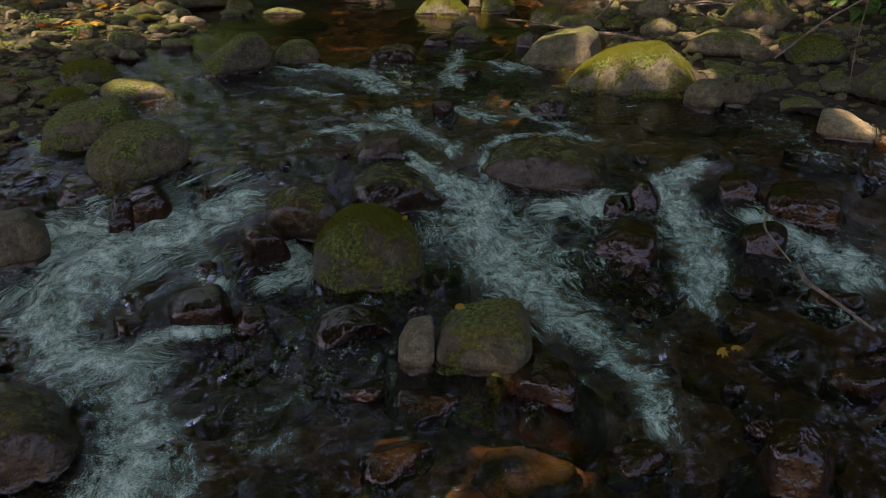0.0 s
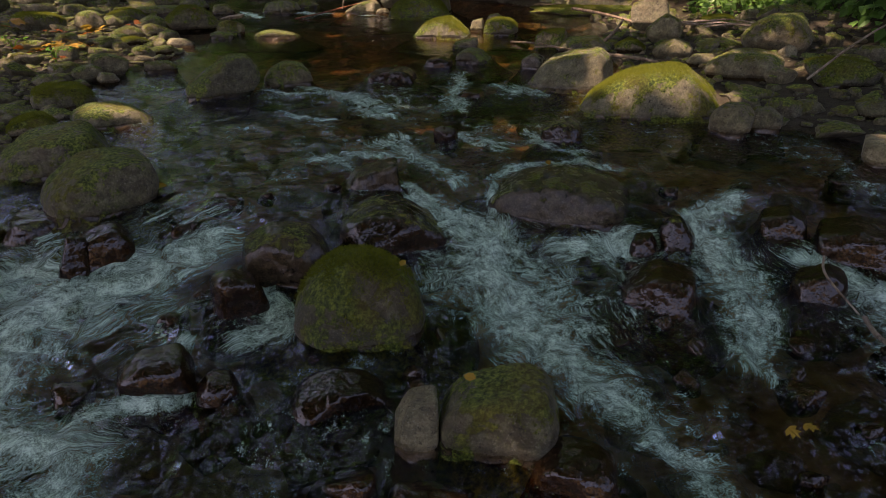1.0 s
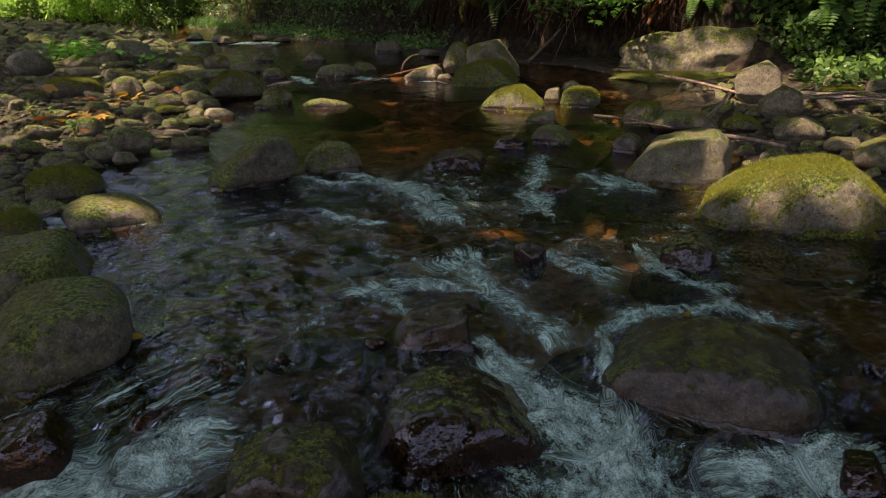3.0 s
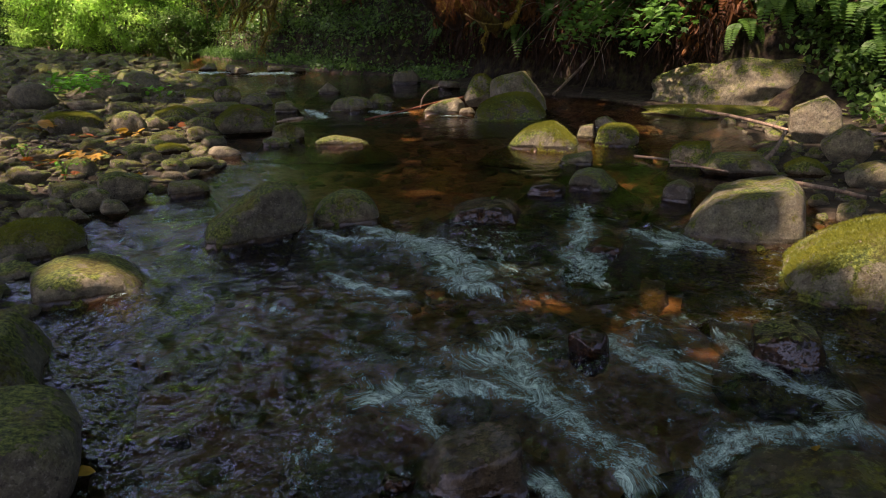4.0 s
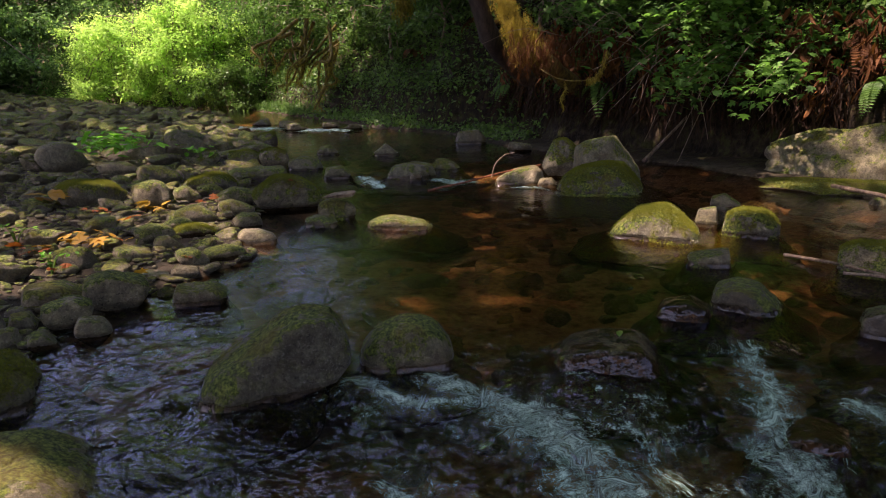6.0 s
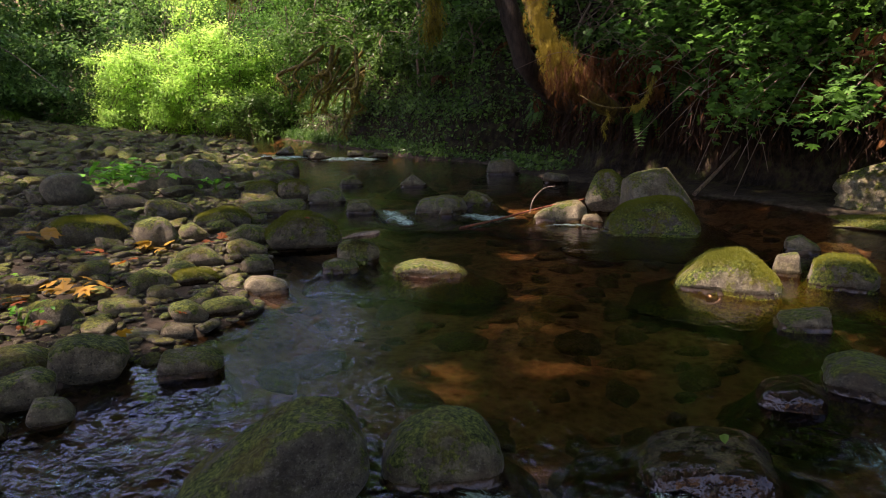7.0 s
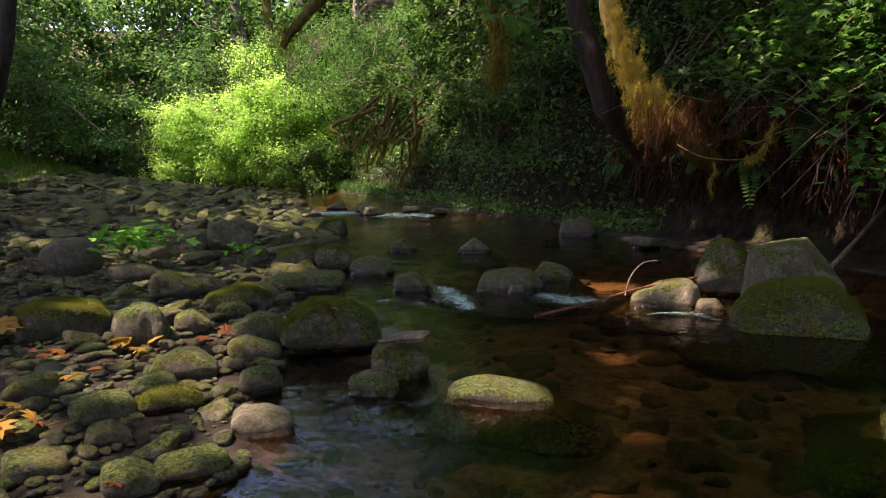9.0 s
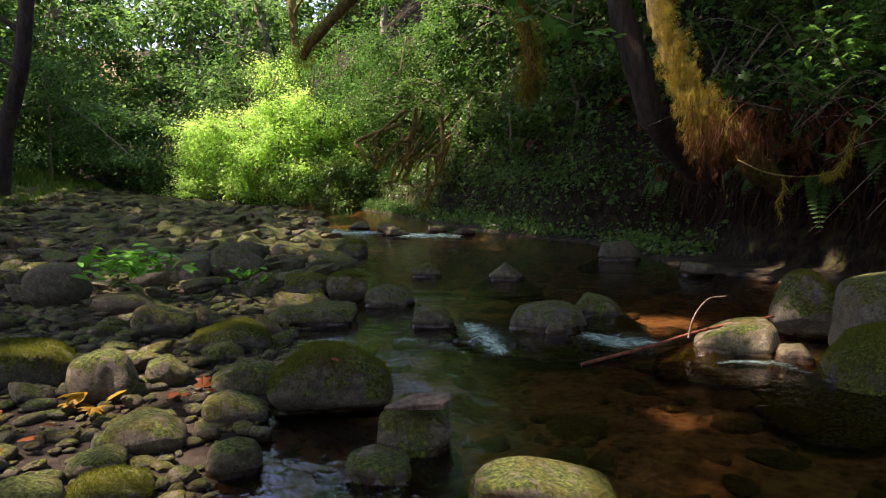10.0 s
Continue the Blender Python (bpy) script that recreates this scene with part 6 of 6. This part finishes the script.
# mossy roots of a stump further up the bank
o = np.array([-9.0, 26.0, 1.0])
stump = thing("mossy_roots", "tangle of yellow green mossy roots on the bank", "roots", at=tuple(o))
strands = []
for k in range(18):
    top = np.array((rng.uniform(-9.0, -7.7), rng.uniform(25.2, 25.8), rng.uniform(2.2, 3.4)))
    foot = top + np.array((rng.uniform(-1.0, .2), rng.uniform(-.6, -.1), rng.uniform(-1.9, -.7)))
    knee = (top + foot) / 2 + rng.normal(size=3) * np.array([.28, .15, .15])
    low = (knee + foot) / 2 + rng.normal(size=3) * np.array([.16, .08, .1])
    tube("root", [top - o, knee - o, low - o, foot - o], rng.uniform(.03, .075), .018, BARK_MOSSY, stump, 8, 18, .4)
    n = 260
    q = spline([top, knee, low, foot], 30)[rng.integers(0, 30, n)]
    strands.append(leaf_arrays(q + rng.normal(size=(n, 3)) * .05 - o, random_dirs(n, 1.5, .4), random_dirs(n), .11 * (.4 + rng.random(n)), (BLADE[0] * np.array([1.4, 1, 1]), BLADE[1])))
tagged(link_mesh("hanging_moss", *joined(strands), MOSS, stump, smooth_shade=False), "yellow green moss strands", kind="stuff")

# pale trunks of the far forest and the dark one beside the bar
def bare_trunk(points, r0, r1, bark, label):
    o = np.array(points[0], float)
    e = thing("tree", label, "tree", "trees of the valley", at=tuple(o))
    tube("trunk", np.array(points) - o, r0, r1, bark, e, 10, 20)
    for k in range(4):
        q = spline(points, 12)[4 + 2 * k]
        tube("limb", [q - o, q - o + np.array((rng.uniform(-.8, .8), -.3, .5)), q - o + np.array((rng.uniform(-2, 2), -.8, 1.2))], r1 * .6, .015, bark, e, 6, 8)


bare_trunk([(-17.2, 20, 1.2), (-16.9, 20, 2.6), (-16.2, 20, 4.3), (-15.6, 20, 7.5)], .24, .14, BARK_DARK, "dark leaning alder trunk beside the gravel bar")
bare_trunk([(-19.2, 20.5, 1.4), (-18.6, 20.5, 4.5), (-18.4, 20.5, 8)], .16, .10, BARK_DARK, "slim dark trunk beside the gravel bar")
bare_trunk([(-19.0, 35, 2.0), (-19.3, 35, 6), (-20.2, 35, 11)], .30, .20, BARK_ALDER, "pale alder trunk in the far forest")
bare_trunk([(-18.2, 35.5, 2.0), (-18.3, 35.5, 6), (-18.6, 35.5, 12)], .24, .18, BARK_MOSSY, "golden mossy alder trunk in the far forest")
bare_trunk([(-20.0, 36, 2.0), (-20.9, 36, 6), (-22.5, 36, 11)], .22, .15, BARK_ALDER, "pale leaning alder trunk in the far forest")

# ---- canopy sprays that reach into view on the steep side ----
def spray(points, n, size, material, label, shape=MAPLE, spread=.3):
    e = thing("branch", label, "branch", "branches over the bank", at=points[0])
    o = np.array(points[0], float)
    tube("stem", np.array(points) - o, .016, .004, TWIG, e, 6, 16)
    v, f = branch_leaves(points, n, size, shape, spread)
    link_mesh("leaves", v - o, f, material, e, smooth_shade=False)


spray([(3.0, 17.0, 3.6), (2.0, 16.2, 3.1), (1.1, 15.5, 2.5), (.35, 15.0, 2.1)], 520, .125, LEAF_MAPLE, "leafy maple branch hanging over the bank", MAPLE, .34)
spray([(3.2, 15.8, 2.4), (2.5, 15.0, 2.1), (1.9, 14.4, 1.6), (1.5, 14.1, 1.25)], 330, .115, LEAF_MAPLE, "maple branch low over the bank", MAPLE, .26)
spray([(2.6, 16.5, 2.8), (1.6, 15.6, 2.0), (.95, 15.0, 1.5), (.7, 14.8, 1.2)], 360, .115, LEAF_MAPLE, "drooping maple branch over the bank", MAPLE, .28)
spray([(3.6, 16.5, 4.2), (2.0, 15.6, 3.5), (.6, 15.0, 3.1)], 420, .125, LEAF_MAPLE, "leafy maple branch above the bank", MAPLE, .40)
for k in range(15):
    x, y, z = (rng.uniform(.5, 2.4), rng.uniform(14.6, 15.8), rng.uniform(1.3, 3.4)) if k < 9 else (rng.uniform(-.5, .5), rng.uniform(15.4, 16.4), rng.uniform(2.1, 3.4))
    spray([(x + 1.2, y + 1.4, z + .8), (x + .4, y + .5, z + .4), (x - .2, y, z)], 190, .115, LEAF_MAPLE, "leafy maple branch hanging over the shaded bank", MAPLE, .26)
spray([(-4.2, 17.5, 4.6), (-3.6, 16.6, 3.6), (-3.0, 16.2, 3.2)], 34, .22, LEAF_MAPLE, "maple branch with broad leaves beside the leaning trunk", MAPLE, .35)
spray([(-6.2, 20.5, 6.5), (-5.8, 19.0, 5.2), (-5.4, 18.0, 4.4)], 160, .22, LEAF_MAPLE, "maple branch over the stream", MAPLE, .6)
for x, y, z, a in ((4.4, 13.4, 1.5, 150), (3.8, 13.5, 1.9, 170), (4.6, 13.0, 1.1, 130), (5.0, 12.6, 1.6, 120), (3.4, 13.9, 1.7, 190)):
    fern(x, y, z, 8, 1.15, "green", a, 110, "large green fern with drooping fronds above the clay ledge")

# ---- clay ledge and driftwood ----
boulder(3.5, 13.9, .26, 3.7, 1.3, .66, -27, .42, .6, 0, "pale clay rock ledge with moss patches below the bank", "rock_ledge", sharp=14, flat=.8, rough=.13, taper=.1)
boulder(2.75, 13.25, .12, 2.9, 1.1, .15, -10, .9, .5, 0, "low mossy rock shelf at the foot of the ledge", "rock_shelf", sharp=7, flat=.7, rough=.16, taper=.25)


def stick(points, r0, r1, material, label, name="stick"):
    o = np.array(points[0], float)
    ob = tube(name, np.array(points) - o, r0, r1, material, None, 8, 16)
    ob.location = o
    return tagged(ob, label, "stick", "driftwood")


stick([(-2.42, 12.6, .15), (-2.0, 13.0, .21), (-1.57, 13.4, .29), (-1.1, 13.62, .37)], .015, .009, WOOD_RED, "red brown wet branch resting on the pale rock")
stick([(-1.72, 13.25, .24), (-1.68, 13.3, .40), (-1.58, 13.5, .50), (-1.45, 13.5, .53)], .008, .003, TWIG, "thin shoot rising from the red branch", "twig")
stick([(2.2, 12.95, .25), (2.45, 11.9, .27), (2.7, 10.7, .26)], .026, .018, WOOD_PALE, "long pale driftwood pole on the bank")
stick([(1.95, 9.45, .14), (2.15, 9.7, .24), (2.35, 10.05, .36)], .024, .016, WOOD_PALE, "pale driftwood limb leaning on a stone")
stick([(1.15, 9.55, .10), (1.35, 9.4, .12), (1.6, 9.2, .11)], .012, .008, WOOD_PALE, "pale stick lying at the water edge")
stick([(1.9, 8.9, .10), (2.15, 8.5, .12), (2.3, 8.2, .12)], .022, .018, WOOD_PALE, "short driftwood piece behind the pale boulder")
stick([(0.9, 10.05, .10), (1.15, 9.75, .12), (1.4, 9.42, .12)], .015, .010, WOOD_PALE, "thin stick lying at the water edge")
for k in range(7):
    x, y = 2.9 + rng.uniform(-.2, .9), 9.9 + rng.uniform(-.3, .4)
    stick([(x, y, .32), (x + .35, y - .15, .36), (x + .75, y - .2 + rng.uniform(-.1, .2), .30)], .012, .006, TWIG, "thin dry twig in a drift pile on the bank", "twig")
stick([(1.98, 3.45, -.30), (1.9, 3.2, -.26), (2.0, 3.05, -.31), (2.08, 2.85, -.34)], .012, .007, TWIG, "pale twig caught in the side rapid", "twig")
stick([(1.9, 3.75, -.12), (1.78, 3.5, -.10), (1.85, 3.3, -.2)], .007, .004, TWIG, "thin bent twig over the side rapid", "twig")
stick([(2.9, 6.2, .30), (3.4, 6.35, .62), (4.1, 6.5, .95)], .011, .006, TWIG, "thin bare stem slanting over the bank stones", "twig")
stick([(3.2, 5.5, .25), (3.18, 5.5, .6), (3.2, 5.5, 1.1)], .005, .003, TWIG, "thin hanging bare twig", "twig")
stick([(.35, 15.3, .25), (.7, 15.7, .55), (1.2, 16.3, 1.0)], .030, .016, WOOD_PALE, "pale bare limb leaning against the bank")
for k in range(16):
    x, y = rng.uniform(-1.2, 2.6), rng.uniform(14.4, 16.2)
    x = max(x, float(right_edge(y)) + .4)
    z = float(land(x, y)) + rng.uniform(.6, 1.6)
    stick([(x + .5, y + .6, z + .7), (x, y, z + .3), (x - .3 + rng.uniform(-.4, .4), y - .5, z - rng.uniform(.2, .7))], .009, .003, TWIG, "bare twig hanging from the bank", "twig")

# ---- leaves on the stones and plants on the bar ----
def fallen(x, y, z, size, material, label, shape=MAPLE, n=1):
    for k in range(n):
        at = np.array([[x + (rng.normal() * size * .7 if n > 1 else 0), y + (rng.normal() * size * .7 if n > 1 else 0), z]])
        v, f = leaf_arrays(at * 0, random_dirs(1, 0, .25), np.array([[rng.normal() * .3, rng.normal() * .3, 1]]), size * rng.uniform(.8, 1.2), shape)
        ob = link_mesh("fallen_leaf", v, f, material, smooth_shade=False)
        ob.location = at[0] + np.array([0, 0, .012 * k])
        tagged(ob, label, "leaf", "fallen leaves")


fallen(-4.84, 10.69, .20, .13, LEAF_YELLOW, "yellow maple leaf fallen on the stones", MAPLE, 7)
fallen(-4.39, 11.05, .22, .10, LEAF_RED, "rust orange maple leaf between the stones", MAPLE, 4)
fallen(-4.63, 9.32, .14, .14, LEAF_YELLOW, "curled orange leaf on the gravel", MAPLE, 7)
fallen(-4.9, 9.0, .15, .12, LEAF_RED, "rusty leaf on the gravel", MAPLE, 5)
fallen(-3.74, 7.96, .08, .09, LEAF_RED, "rusty leaf at the water edge", MAPLE, 3)
for x, y, n, mat, lab in ((-4.93, 10.27, 2, LEAF_RED, "rust orange maple leaf on the gravel"), (-4.8, 9.96, 2, LEAF_YELLOW, "ochre maple leaf on the gravel"), (-4.5, 9.5, 3, LEAF_RED, "orange leaf between small stones"), (-4.7, 9.63, 2, LEAF_YELLOW, "yellow leaf between small stones"),
                          (-4.38, 9.63, 2, LEAF_YELLOW, "yellow leaf beside a mossy stone"), (-4.66, 10.12, 2, LEAF_RED, "curled rusty leaf on the gravel"), (-5.25, 10.27, 3, LEAF_RED, "rusty leaf between the stones"), (-3.51, 9.1, 1, LEAF_RED, "orange leaf at the pool edge"),
                          (-3.69, 8.89, 1, LEAF_YELLOW, "yellow leaf at the pool edge"), (-4.23, 8.75, 2, LEAF_RED, "orange leaf on a weathered stone"), (-4.9, 9.48, 4, LEAF_YELLOW, "ochre leaf of a drift on the gravel"), (-4.1, 6.76, 3, LEAF_RED, "rusty leaf beside the side channel"), (-6.3, 11.1, 3, LEAF_YELLOW, "yellow leaf beside the broad mossy boulder")):
    for k in range(n):
        fx, fy = x + rng.normal() * .10, y + rng.normal() * .10
        fallen(fx, fy, float(land(fx, fy)) + .075, rng.uniform(.07, .12), mat, lab)
fallen(-6.07, 10.6, .30, .18, LEAF_YELLOW, "yellow leaf on the gravel bar", MAPLE, 5)
fallen(-3.63, 11.24, .44, .07, LEAF_RED, "small red leaf on the mossy boulder", OVAL)
fallen(0.67, 4.92, .035, .055, LEAF_YELLOW, "small pale yellow leaf on the flooded rock", OVAL)
fallen(0.11, 2.69, -.105, .05, LEAF_YELLOW, "small yellow leaf on the cracked boulder", OVAL)
fallen(-0.2, 3.45, -.015, .05, LEAF_YELLOW, "small yellow leaf on the mossy boulder", OVAL)
fallen(-1.82, 4.6, -.06, .08, LEAF_YELLOW, "yellow green leaf below the smooth boulder", OVAL, 3)
fallen(1.31, 2.68, -.31, .05, LEAF_YELLOW, "yellow leaf floating on a twig", MAPLE, 2)
fallen(-0.48, 7.97, .15, .06, LEAF_GRASS, "green leaf on the domed rock", OVAL)
fallen(-0.30, 4.25, .04, .05, LEAF_RED, "small rusty leaf on the dark boulder", OVAL)


def herb(x, y, z, n, r, size, label):
    e = thing("herb", label, "plant", at=(x, y, z))
    where = rng.normal(size=(n, 3)) * np.array([r, r, r * .3]) + np.array([0, 0, .12])
    for k in range(6):
        q = where[k]
        tube("stem", [(0, 0, -.02), (q[0] * .4, q[1] * .4, .1), tuple(q)], .005, .002, LEAF_GRASS, e, 4, 6, 0)
    v, f = leaf_arrays(where, random_dirs(n, .1, .3), random_dirs(n) * .4 + np.array([0, 0, 1]), size * (.6 + .7 * rng.random(n)), OVAL)
    link_mesh("leaves", v, f, LEAF_HERB, e, smooth_shade=False)


herb(-7.05, 13.45, .52, 140, .24, .15, "bright green leafy herb between the boulders")
herb(-6.2, 14.15, .34, 26, .11, .10, "small green herb between the boulders")
herb(-4.4, 8.7, .10, 14, .08, .05, "tiny green seedling on the gravel")
herb(-5.2, 9.3, .15, 14, .08, .05, "tiny green seedling on the gravel bar")
v, f = rock_arrays(77, 4, 14.0, .1, .6)
bark = link_mesh("bark_slab", v * np.array([.17, .11, .022]), f, WOOD_PALE, matrix=pose(-2.98, 10.95, .345, 4, -6, 20))
tagged(bark, "flat brown piece of bark lying on a stone", "bark")
